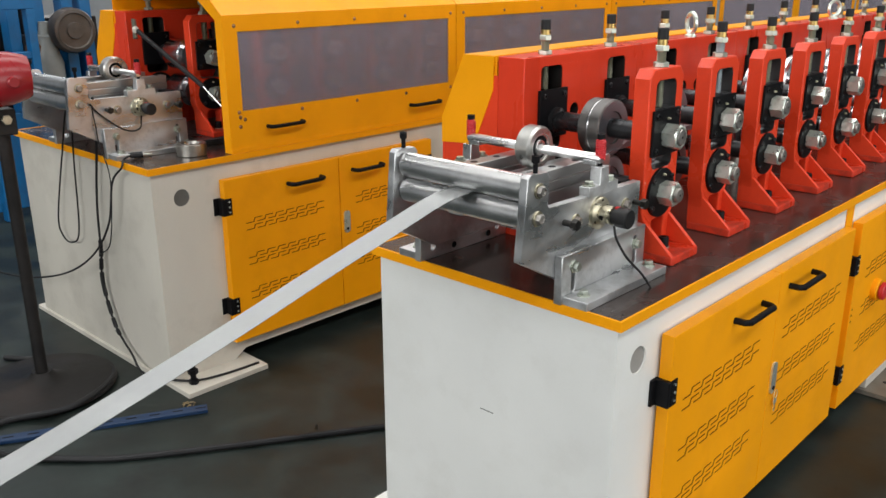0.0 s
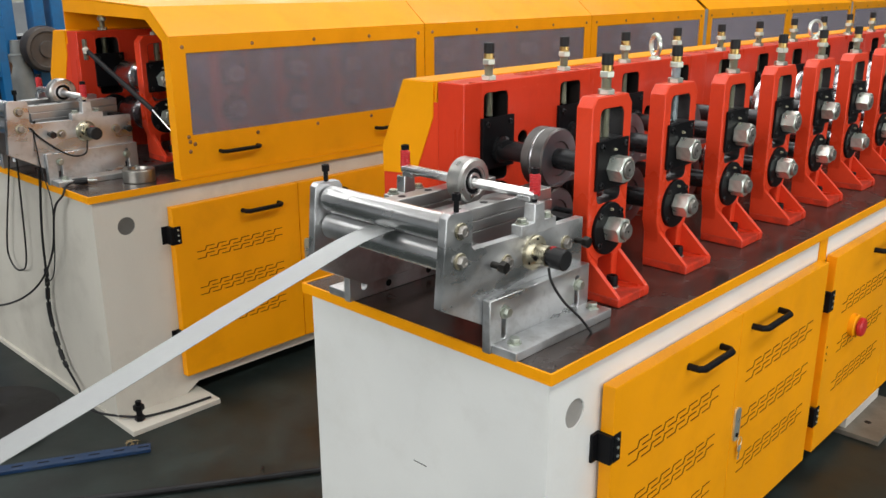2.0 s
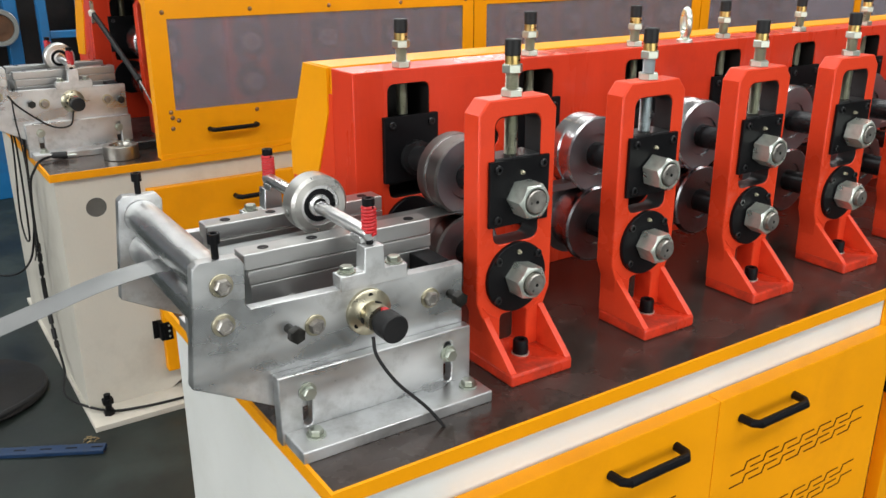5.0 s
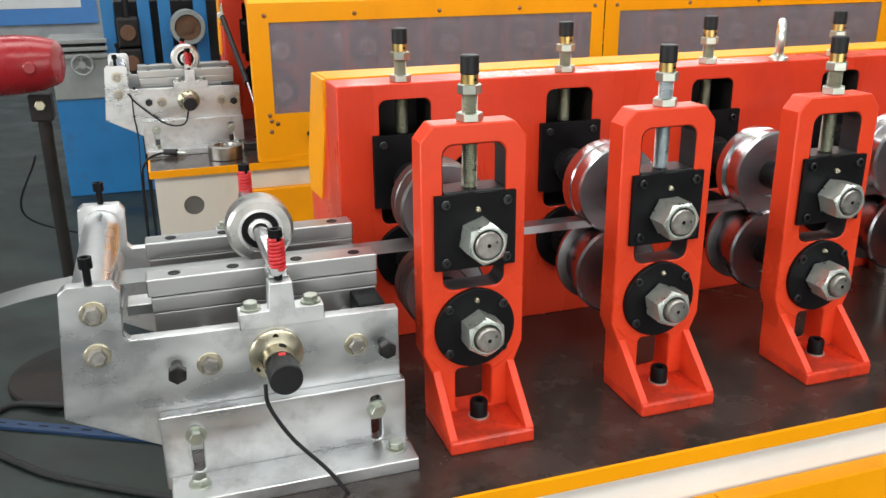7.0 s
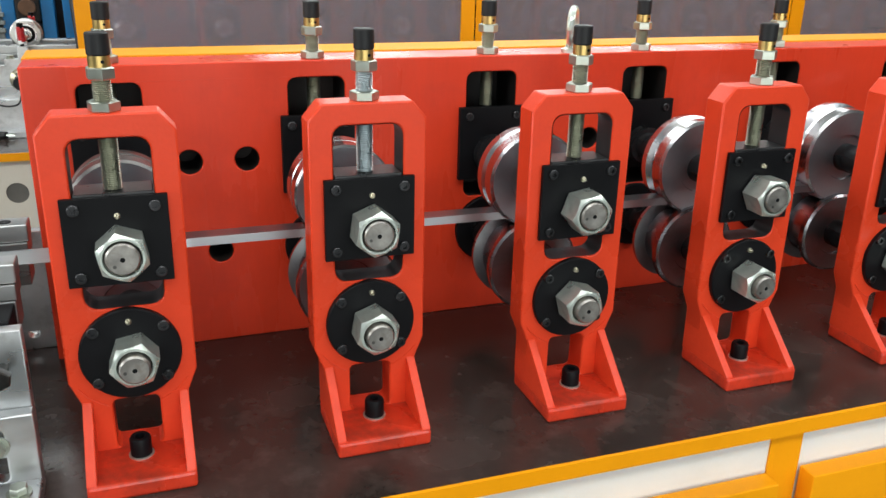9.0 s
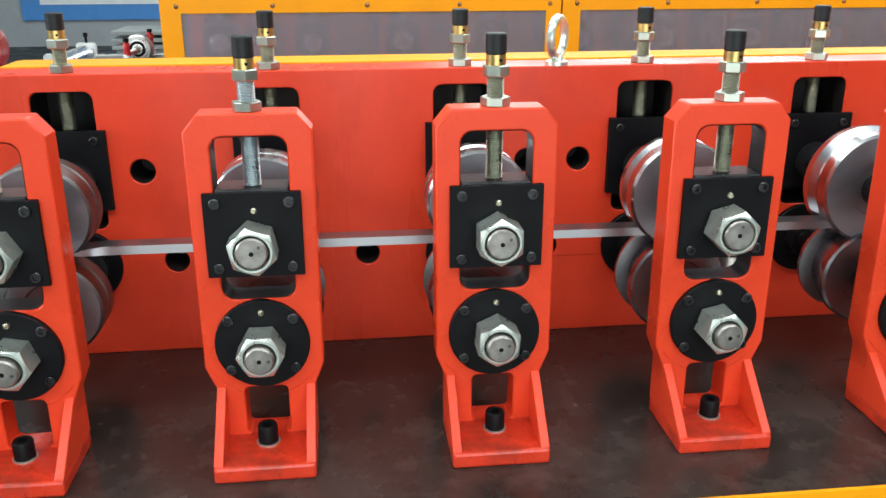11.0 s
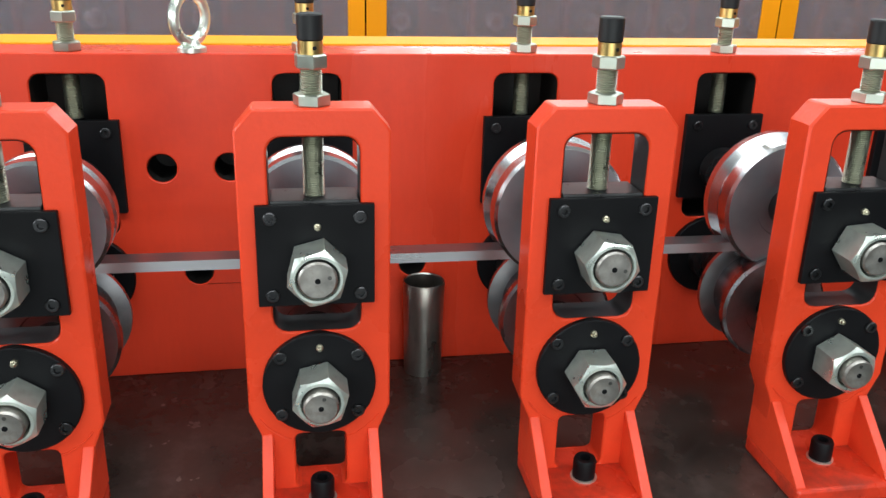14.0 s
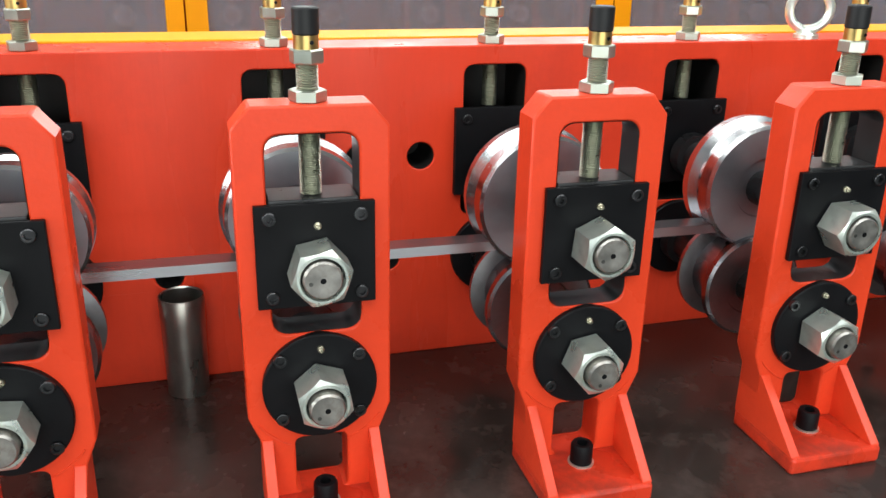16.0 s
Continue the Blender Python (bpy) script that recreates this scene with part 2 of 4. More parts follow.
THREADZ = thread_mat("threaded_zinc", (0.60, 0.65, 0.67), 0.96)
HOODGLASS = bpy.data.materials.new("smoked_plastic")
HOODGLASS.use_nodes = True
hg = HOODGLASS.node_tree
hb = hg.nodes["Principled BSDF"]
hb.inputs["Base Color"].default_value = (0.54, 0.49, 0.56, 1)
hb.inputs["Roughness"].default_value = 0.24
hb.inputs["Transmission Weight"].default_value = 0.72
hb.inputs["IOR"].default_value = 1.2
hnoise = hg.nodes.new("ShaderNodeTexNoise")
hnoise.inputs["Scale"].default_value, hnoise.inputs["Detail"].default_value = 3.0, 5
hr = hg.nodes.new("ShaderNodeMapRange")
hr.inputs["To Min"].default_value, hr.inputs["To Max"].default_value = 0.18, 0.30
hg.links.new(hnoise.outputs["Fac"], hr.inputs["Value"])
hg.links.new(hr.outputs[0], hb.inputs["Roughness"])

# ---- mesh helpers ----
ORIGIN = {}


def thing(name, at, label="", category="", group="", kind=""):
    ob = new(name)
    ob.empty_display_size = 0.05
    ob.location = at
    ORIGIN[name if ob.name == name else ob.name] = Vector(at)
    return tagged(ob, label, category, group, kind)


def part(name, bm, material, parent=None, label="", smooth=35, bevel=0.0, pivot=None):
    """One mesh under a thing; pivot: the point about which it turns, where that is not its thing's own origin."""
    me = bpy.data.meshes.new(name)
    if parent is not None:
        bmesh.ops.translate(bm, verts=bm.verts, vec=-(Vector(pivot) if pivot else ORIGIN[parent.name]))
    bmesh.ops.recalc_face_normals(bm, faces=bm.faces)
    bm.to_mesh(me)
    bm.free()
    me.materials.append(material)
    if smooth:
        me.polygons.foreach_set("use_smooth", [True] * len(me.polygons))
        me.set_sharp_from_angle(angle=radians(smooth))
    ob = new(name, me)
    if parent is not None:
        ob.parent = parent
        ORIGIN[ob.name] = Vector(pivot) if pivot else ORIGIN[parent.name]
        ob.location = ORIGIN[ob.name] - ORIGIN[parent.name]
    if bevel:
        mod = ob.modifiers.new("bevel", "BEVEL")
        mod.width, mod.segments, mod.limit_method, mod.angle_limit = bevel, 2, "ANGLE", radians(40)
    return tagged(ob, label)


def single(name, bm, material, at, label, category, kind="", group="", smooth=35, bevel=0.0):
    """A thing that is one mesh, with its origin at its base."""
    bmesh.ops.translate(bm, verts=bm.verts, vec=-Vector(at))
    ob = part(name, bm, material, None, "", smooth, bevel)
    ob.location = at
    ORIGIN[ob.name] = Vector(at)
    return tagged(ob, label, category, group, kind)


def bmesh_moved(bm, by):
    bmesh.ops.translate(bm, verts=bm.verts, vec=by)
    return bm


def B():
    return bmesh.new()


def box(bm, x0, x1, y0, y1, z0, z1):
    v = [bm.verts.new((x, y, z)) for x in (x0, x1) for y in (y0, y1) for z in (z0, z1)]
    for f in ((0, 1, 3, 2), (4, 6, 7, 5), (0, 4, 5, 1), (2, 3, 7, 6), (0, 2, 6, 4), (1, 5, 7, 3)):
        bm.faces.new([v[i] for i in f])
    return bm


AX = {"x": (Vector((1, 0, 0)), Vector((0, 1, 0)), Vector((0, 0, 1))),
      "y": (Vector((0, 1, 0)), Vector((0, 0, 1)), Vector((1, 0, 0))),
      "z": (Vector((0, 0, 1)), Vector((1, 0, 0)), Vector((0, 1, 0)))}


def lathe(bm, p, axis, profile, seg=28, turn=0.0):
    """Turned body: profile of (distance along the axis, radius) from p."""
    a, u, v = AX[axis] if isinstance(axis, str) else axis
    p = Vector(p)
    rings = []
    for d, r in profile:
        if r < 1e-6:
            rings.append([bm.verts.new(p + a * d)])
        else:
            rings.append([bm.verts.new(p + a * d + u * (r * math.cos(turn + 2 * math.pi * i / seg)) + v * (r * math.sin(turn + 2 * math.pi * i / seg)))
                          for i in range(seg)])
    for r0, r1 in zip(rings, rings[1:]):
        for i in range(seg):
            j = (i + 1) % seg
            q = ([r0[0]] if len(r0) == 1 else [r0[i], r0[j]]) + ([r1[0]] if len(r1) == 1 else [r1[j], r1[i]])
            if len(q) > 2:
                bm.faces.new(q)
    for ring in (rings[0], rings[-1]):
        if len(ring) > 2:
            bm.faces.new(ring)
    return bm


def cyl(bm, p, axis, r, h, seg=24, c=0.0):
    if c:
        return lathe(bm, p, axis, [(0, r - c), (c, r), (h - c, r), (h, r - c)], seg)
    return lathe(bm, p, axis, [(0, r), (h, r)], seg)


def hexa(bm, p, axis, af, h, turn=0.0):
    r = af / math.sqrt(3)
    return lathe(bm, p, axis, [(0, r * 0.93), (h * 0.1, r), (h * 0.9, r), (h, r * 0.9)], 6, turn)


def prism(bm, axis, a0, a1, outline, holes=()):
    """A plate cut from an outline with holes, from a0 to a1 along the axis; outlines in (y, z), (x, z) or (x, y)."""
    def at(uv, a):
        return {"x": (a, uv[0], uv[1]), "y": (uv[0], a, uv[1]), "z": (uv[0], uv[1], a)}[axis]
    edges = []
    for loop in (outline, *holes):
        vs = [bm.verts.new(at(q, a0)) for q in loop]
        edges += [bm.edges.new((vs[i], vs[(i + 1) % len(vs)])) for i in range(len(vs))]
    faces = [g for g in bmesh.ops.triangle_fill(bm, edges=edges, use_beauty=True)["geom"] if isinstance(g, bmesh.types.BMFace)]
    ret = bmesh.ops.extrude_face_region(bm, geom=faces)["geom"]
    off = Vector(at((0, 0), a1)) - Vector(at((0, 0), a0))
    bmesh.ops.translate(bm, verts=[g for g in ret if isinstance(g, bmesh.types.BMVert)], vec=off)
    return bm


def rrect(u0, u1, v0, v1, r, n=4):
    pts = []
    for cu, cv, a in ((u1 - r, v1 - r, 0), (u0 + r, v1 - r, 90), (u0 + r, v0 + r, 180), (u1 - r, v0 + r, 270)):
        for i in range(n + 1):
            t = radians(a + 90 * i / n)
            pts.append((cu + r * math.cos(t), cv + r * math.sin(t)))
    return pts


def ring(cu, cv, r, n=24):
    return [(cu + r * math.cos(2 * math.pi * i / n), cv + r * math.sin(2 * math.pi * i / n)) for i in range(n)]


def lining(bm, a0, a1, loop, inset=0.0006):
    """Inner skin of an opening that runs along x: bare metal or painted-in shade."""
    cu, cv = sum(p[0] for p in loop) / len(loop), sum(p[1] for p in loop) / len(loop)
    inner = []
    for u, v in loop:
        k = 1 - inset / max(1e-4, math.hypot(u - cu, v - cv))
        inner.append((cu + (u - cu) * k, cv + (v - cv) * k))
    r0, r1 = [bm.verts.new((a0, *p)) for p in inner], [bm.verts.new((a1, *p)) for p in inner]
    for i in range(len(inner)):
        j = (i + 1) % len(inner)
        bm.faces.new((r0[i], r0[j], r1[j], r1[i]))
    return bm


def sweep(bm, pts, r, seg=8):
    """A round tube along points."""
    pts = [Vector(p) for p in pts]
    rings = []
    side = None
    for i, p in enumerate(pts):
        d = (pts[min(i + 1, len(pts) - 1)] - pts[max(i - 1, 0)]).normalized()
        if side is None:
            side = d.cross(Vector((0.3, 0.5, 0.8))).normalized()
        side = (side - d * side.dot(d)).normalized()
        other = d.cross(side)
        rings.append([bm.verts.new(p + side * (r * math.cos(2 * math.pi * k / seg)) + other * (r * math.sin(2 * math.pi * k / seg))) for k in range(seg)])
    for r0, r1 in zip(rings, rings[1:]):
        for k in range(seg):
            bm.faces.new((r0[k], r0[(k + 1) % seg], r1[(k + 1) % seg], r1[k]))
    bm.faces.new(rings[0])
    bm.faces.new(rings[-1])
    return bm


def curve_points(ctrl, n=10):
    """A smooth line through points."""
    c = [Vector(p) for p in ctrl]
    c = [c[0] * 2 - c[1]] + c + [c[-1] * 2 - c[-2]]
    out = []
    for i in range(1, len(c) - 2):
        for k in range(n):
            t = k / n
            out.append(0.5 * (2 * c[i] + (c[i + 1] - c[i - 1]) * t + (2 * c[i - 1] - 5 * c[i] + 4 * c[i + 1] - c[i + 2]) * t * t
                              + (3 * c[i] - c[i - 1] - 3 * c[i + 1] + c[i + 2]) * t ** 3))
    return out + [c[-2]]


# ---- the hall ----
single("floor", box(B(), -14, 8, -8, 16, FLOOR - 0.2, FLOOR), FLOORMAT, (0, 0, FLOOR), "dark green painted concrete floor, scuffed and stained", "floor", "structure", smooth=0)
single("wall_north", box(B(), -14, 8, 16, 16.2, FLOOR, 6.4), WALLMAT, (0, 16, FLOOR), "grey painted factory wall", "wall", "structure", smooth=0)


def window_wall(name, axis, a0, a1, u0, u1, w0, w1, z0=2.1, z1=4.7):
    bm = prism(B(), axis, a0, a1, [(u0, FLOOR), (u1, FLOOR), (u1, 6.4), (u0, 6.4)], [[(w0, z0), (w1, z0), (w1, z1), (w0, z1)]])
    at = {"x": (a0, 0, FLOOR), "y": (0, a0, FLOOR)}[axis]
    single(name, bm, WALLMAT, at, "grey factory wall with a long window band", "wall", "structure", smooth=0)


window_wall("wall_west", "x", -14.2, -14.0, -8, 16, 2.5, 11.5, 1.2, 4.0)
window_wall("wall_east", "x", 8.0, 8.2, -8, 16, -2.5, 4.9, 0.2, 3.6)
window_wall("wall_south", "y", -8.2, -8.0, -14, 8, -3.5, 4.5)
single("ceiling", prism(B(), "z", 6.4, 6.5, [(-14.2, -8.2), (8.2, -8.2), (8.2, 16.2), (-14.2, 16.2)],
                        [[(x - 0.8, y - 7), (x + 0.8, y - 7), (x + 0.8, y + 7), (x - 0.8, y + 7)] for x, y in SKYLIGHTS]),
       ROOFMAT, (0, 0, 6.4), "grey sheet roof with long skylights", "ceiling", "structure", smooth=0)


# ---- machine table ----
def hole_disc(y, z, r):
    return ring(y, z, r, 28)


def machine_table(name, x0, x1, y0, y1, top, label, body, lining_mat, hole):
    """White cabinet body under a steel top with a yellow rim; front at x1. doors: spans in y."""
    t = thing(name, (x1, y0, FLOOR), label, "machine table")
    bx0, bx1 = x0 + 0.02, x1 - 0.015
    fy = y0 + 0.015
    # front and end sheets of the body
    part("end_panel", box(B(), bx0, bx1, fy, fy + 0.004, FLOOR + 0.02, top - 0.022), body, t, "white painted sheet steel", 0)
    bm = prism(B(), "x", bx1 - 0.004, bx1, [(fy + 0.004, FLOOR + 0.02), (fy + 0.28, FLOOR + 0.02), (fy + 0.33, FLOOR + 0.055), (y1, FLOOR + 0.055), (y1, top - 0.022),
                                            (fy + 0.004, top - 0.022)], [hole_disc(*hole, 0.032)])
    part("front_panel", bm, body, t, "white painted sheet steel with a round cable hole", 0)
    part("back_panel", box(B(), bx0, bx0 + 0.004, fy + 0.004, y1, FLOOR + 0.055, top - 0.022), body, t, "", 0)
    part("bottom_panel", box(B(), bx0 + 0.004, bx1 - 0.004, fy + 0.36, y1, FLOOR + 0.055, FLOOR + 0.059), body, t, "", 0)
    part("hole_lining", lathe(B(), (bx1 - 0.13, *hole), "x", [(0, 0.001), (0, 0.034), (0.126, 0.034)], 28), lining_mat, t)
    part("table_top", box(B(), x0 + 0.006, x1 - 0.006, y0 + 0.006, y1, top - 0.022, top), TABLE, t, "brown oil-stained steel plate")
    rim = B()
    box(rim, x1 - 0.006, x1, y0, y1, top - 0.022, top + 0.0015)
    box(rim, x0, x0 + 0.006, y0, y1, top - 0.022, top + 0.0015)
    box(rim, x0 + 0.006, x1 - 0.006, y0, y0 + 0.006, top - 0.022, top + 0.0015)
    part("table_rim", rim, YELLOW, t, "yellow painted edge", 0)
    for n in range(int((y1 - y0) / 1.72) + 1):
        yy = y0 + 0.005 + n * 1.72
        if n:
            foot = part("foot_plate", box(B(), x1 - 0.16, x1 + 0.135, yy - 0.02, yy + 0.35, FLOOR, FLOOR + 0.018), FOOT, t, "grimy worn foot plate with two bolt holes", 0, 0.002)
            part("foot_web", box(B(), x1 - 0.16, x1 + 0.018, yy, yy + 0.33, FLOOR + 0.018, FLOOR + 0.0545), DARKWHITE, foot, "white painted web", 0, 0.002)
            for dx, dy in ((0.06, 0.10), (0.09, 0.26)):
                part("bolt_hole", cyl(B(), (x1 + dx, yy + dy, FLOOR + 0.0175), "z", 0.012, 0.0008, 16), BLACK, foot)
            continue
        part("foot_plate", box(B(), x0 - 0.04, x1 + 0.115, yy, yy + 0.35, FLOOR, FLOOR + 0.02), body, t, "white painted foot plate, chipped", 0, 0.002)
        bm = B()
        hexa(bm, (x1 + 0.05, yy + 0.06, FLOOR + 0.02), "z", 0.032, 0.018)
        cyl(bm, (x1 + 0.05, yy + 0.06, FLOOR + 0.02), "z", 0.011, 0.075, 14)
        hexa(bm, (x1 + 0.05, yy + 0.06, FLOOR + 0.06), "z", 0.034, 0.02)
        part("levelling_bolt", bm, BLACK, t)
    return t


def vent_lines(bm, x, y0, y1, z0, z1, rows=2):
    """Rows of stepped louvre slots, as thin dark cuts set on the sheet."""
    n = 7
    w = (y1 - y0) / (n + 0.46)
    zm = (z1 - z0) / rows
    half = 0.0014
    for r in range(rows):
        for i in range(n):
            ya, za = y0 + (i + 0.22) * w, z0 + r * zm
            low, high = za + zm * 0.16, za + zm * 0.72
            line = [(ya - w * 0.22, low), (ya + w * 0.45, low), (ya + w * 0.57, high), (ya + w * 1.24, high)]
            # one bent cut: the two edges of the line, shifted along z at the bends
            up = [(y, z + half) for y, z in line]
            down = [(y, z - half) for y, z in line]
            up[1], up[2] = (line[1][0] - half, low + half), (line[2][0] - half, high + half)
            down[1], down[2] = (line[1][0] + half, low - half), (line[2][0] + half, high - half)
            rows_ = [[bm.verts.new((x + d, *p)) for d, p in ((0, a), (0.0012, a), (0.0012, b), (0, b))] for a, b in zip(up, down)]
            for p, q in zip(rows_, rows_[1:]):
                for e in range(4):
                    bm.faces.new((p[e], p[(e + 1) % 4], q[(e + 1) % 4], q[e]))
            bm.faces.new(rows_[0])
            bm.faces.new(rows_[-1])
    return bm


def bar_handle(x, y0, y1, z, r=0.0085, out=0.036):
    pts = [(x, y0, z), (x + out * 0.7, y0 + 0.002, z)] + [(x + out, y0 + 0.012, z), (x + out, y1 - 0.012, z)] + [(x + out * 0.7, y1 - 0.002, z), (x, y1, z)]
    return sweep(B(), pts, r, 10)


def cabinet_door(parent, x, y0, y1, z0, z1, handle, vents, hinge_y=None, hinge_side=1, lock=None, hinges=(0.14, 0.10)):
    DT = 0.032
    d = part("door", box(B(), x, x + DT, y0, y1, z0, z1), YELLOW, parent, "yellow sheet-steel door with slotted vents", 0, 0.002)
    part("handle", bar_handle(x + DT, *handle), BLACK, d, "black bow handle")
    for v in vents:
        part("vent", vent_lines(B(), x + DT - 0.0005, *v), VENT, d, "stepped vent slots", 0)
    for hz in (z1 - hinges[0], z0 + hinges[1]) if hinge_y else ():
        bm = box(B(), x - 0.002, x + DT + 0.003, hinge_y - 0.0125, hinge_y, hz - 0.033, hz + 0.033)
        box(bm, x + DT - 0.001, x + DT + 0.003, min(hinge_y, hinge_y + hinge_side * 0.028), max(hinge_y, hinge_y + hinge_side * 0.028), hz - 0.033, hz + 0.033)
        box(bm, x - 0.006, x + 0.002, *sorted((hinge_y - hinge_side * 0.030, hinge_y)), hz - 0.033, hz + 0.033)
        hinge = part("hinge", bm, BLACK, d, "black hinge", 0, 0.002)
        for k in (-0.02, 0, 0.02):
            part("screw", cyl(B(), (x + DT + 0.003, hinge_y + hinge_side * 0.016, hz + k), "x", 0.0035, 0.002, 12), ZINC, hinge)
    if lock:
        lk = part("lock_plate", prism(B(), "x", x + DT, x + DT + 0.005, rrect(lock[0] - 0.016, lock[0] + 0.016, lock[1] - 0.048, lock[1] + 0.048, 0.014)), ZINC, d, "chromed lock plate")
        part("lock_barrel", cyl(B(), (x + DT + 0.005, lock[0], lock[1] - 0.03), "x", 0.006, 0.003, 16), BLACK, lk)
    return d


front_table = machine_table("machine_table", -0.742, 0.017, -0.003, 4.8, TOP, "white steel machine cabinet with a yellow-edged oily top", WHITE,
                            HOLE, (0.101, 0.655))
DX = 0.007
H = (0.14, 0.13)
VENTS = ((0.478, 0.535), (0.343, 0.400), (0.208, 0.265))
cabinet_door(front_table, DX, 0.190, 0.7645, 0.03, 0.690, (0.496, 0.655, 0.636), [(0.255, 0.668, *v) for v in VENTS], 0.190, 1, None, H)
cabinet_door(front_table, DX, 0.766, 1.328, 0.03, 0.690, (0.830, 0.989, 0.636), [(0.822, 1.255, *v) for v in VENTS], None, -1, (0.790, 0.372), H)
cabinet_door(front_table, DX, 1.392, 1.985, 0.03, 0.690, (1.735, 1.895, 0.636), [(1.495, 1.912, *v) for v in VENTS], 1.380, 1, None, H)
fourth = cabinet_door(front_table, DX, 1.988, 2.57, 0.03, 0.690, (2.12, 2.28, 0.636), [(2.10, 2.51, *v) for v in VENTS], 2.57, -1, (2.055, 0.342), H)
part("lock_lever", box(B(), DX + 0.037, DX + 0.052, 2.050, 2.125, 0.352, 0.366), ZINC, fourth, "chromed lock lever", 0, 0.004)
part("post", box(B(), 0.0025, DX - 0.001, 1.331, 1.389, 0.022, 0.755), YELLOW, front_table, "yellow post between the doors", 0)


# ---- roll stands ----
def stud(parent, x, y, z_bottom, z_top, zinc=False, name="adjusting_screw"):
    """Threaded spindle with lock nut, top nut, brass collar and black cap. z_top: the face on which the lock nut sits."""
    n = int((z_top + 0.05 - z_bottom) / 0.0024)
    prof = [(0.0012 * i, 0.0114 if i % 2 else 0.0098) for i in range(2 * n + 1)]
    s = part(name, lathe(B(), (x, y, z_bottom), "z", prof, 16), THREADZ if zinc else THREAD, parent, "bright zinc threaded spindle" if zinc else "dull threaded spindle")
    part("lock_nut", hexa(B(), (x, y, z_top), "z", 0.033, 0.012, 0.3), NUTZ, s, "plated lock nut")
    part("top_nut", hexa(B(), (x, y, z_top + 0.037), "z", 0.0295, 0.014, 0.15), NUTZ, s, "plated nut")
    bm = cyl(B(), (x, y, z_top + 0.051), "z", 0.0125, 0.013, 24)
    part("collar", bm, BRASS, s, "brass collar")
    part("collar_hole", cyl(B(), (x + 0.0117, y + 0.004, z_top + 0.0575), "x", 0.0021, 0.0006, 10), BLACK, s)
    part("cap", cyl(B(), (x, y, z_top + 0.064), "z", 0.0132, 0.026, 24, 0.0015), RUBBER, s, "black cap")
    return s


def roll_stand(zinc=False):
    y, xf, xb = Y1, -0.172, -0.215
    t = thing("roll_stand", (-0.2, y, TOP), "orange-red cast roll stand with black bearing covers and hex nuts", "roll stand", "roll stands along the line")
    w = 0.0785
    outline = [(y - 0.064, 0.797), (y + 0.064, 0.797), (y + 0.066, 0.872), (y + w, 0.903), (y + w, 1.220), (y + 0.060, 1.2425), (y - 0.060, 1.2425), (y - w, 1.220), (y - w, 0.903), (y - 0.066, 0.872)]
    window = rrect(y - 0.047, y + 0.047, 1.0, 1.214, 0.016)
    arch = rrect(y - 0.029, y + 0.029, 0.80, 0.872, 0.008)
    part("upright", prism(B(), "x", xb, xf, outline, [window, arch]), RED, t, "orange-red cast upright with a tall window", 30, 0.0025)
    part("window_lining", lining(B(), xb + 0.001, xf - 0.001, window), DARKSTEEL, t, "bare dark steel inside the window")
    # foot with two sloping cheeks
    part("foot", box(B(), xb + 0.001, -0.088, y - 0.0655, y + 0.0655, TOP, TOP + 0.0225), OILYRED, t, "oil-stained red foot", 0, 0.004)
    for s in (-1, 1):
        a, b = sorted((y + s * 0.0653, y + s * 0.053))
        part("cheek", prism(B(), "y", a, b, [(xf + 0.0005, 0.874), (xb + 0.001, 0.874), (xb + 0.001, TOP + 0.0215), (-0.092, TOP + 0.0215), (-0.092, TOP + 0.0235), (-0.098, TOP + 0.029)]), RED, t, "", 30, 0.0022)
    bm = lathe(B(), (-0.15, y, TOP + 0.0245), "z", [(0, 0.0135), (0.022, 0.0135), (0.025, 0.012), (0.025, 0.0068), (0.014, 0.0068), (0.014, 0)], 20)
    part("foot_bolt", bm, BLACK, t, "black socket-head bolt")
    for a0, a1 in ((214, 248), (292, 326)):
        seam = [(xf + 0.0004, y + 0.0815 * math.cos(radians(a)), ZL + 0.002 + 0.0815 * math.sin(radians(a))) for a in range(a0, a1 + 1, 4)]
        part("weld_seam", sweep(B(), seam, 0.0011, 6), RED, t, "thin curved weld seam below the bearing")
    part("washer", cyl(B(), (-0.15, y, TOP + 0.0225), "z", 0.016, 0.002, 20), ZINC, t)
    # upper sliding block
    blk = part("bearing_block", box(B(), xb - 0.004, xf + 0.001, y - 0.0455, y + 0.0455, 1.04, 1.148), DARKSTEEL, t, "dark ground-steel sliding block", 0, 0.0015)
    cov = part("block_cover", prism(B(), "x", xf + 0.001, -0.164, [(y - 0.061, 1.034), (y + 0.061, 1.034), (y + 0.061, 1.145), (y - 0.061, 1.145)]), BLACK, t, "black square bearing cover", 0, 0.001)
    for dy, dz in ((-0.046, 1.132), (0.046, 1.132), (-0.046, 1.047), (0.046, 1.047)):
        part("cap_screw", lathe(B(), (-0.164, y + dy, dz), "x", [(0, 0.0072), (0.0034, 0.0072), (0.0042, 0.0062), (0.0042, 0.0037), (0.0006, 0.0037), (0.0006, 0)], 14), SCREW, cov)
    part("grease_nipple", lathe(B(), (-0.164, y + 0.002, 1.122), "x", [(0, 0.0038), (0.003, 0.0038), (0.004, 0.0024), (0.0065, 0.0028), (0.008, 0.0016)], 12), ZYELLOW, cov, "brass grease nipple")
    flg = part("bearing_flange", lathe(B(), (xf - 0.002, y, ZL), "x", [(0, 0.062), (0.0085, 0.062), (0.010, 0.0605), (0.010, 0.032)], 40), BLACK, t, "round black bearing flange")
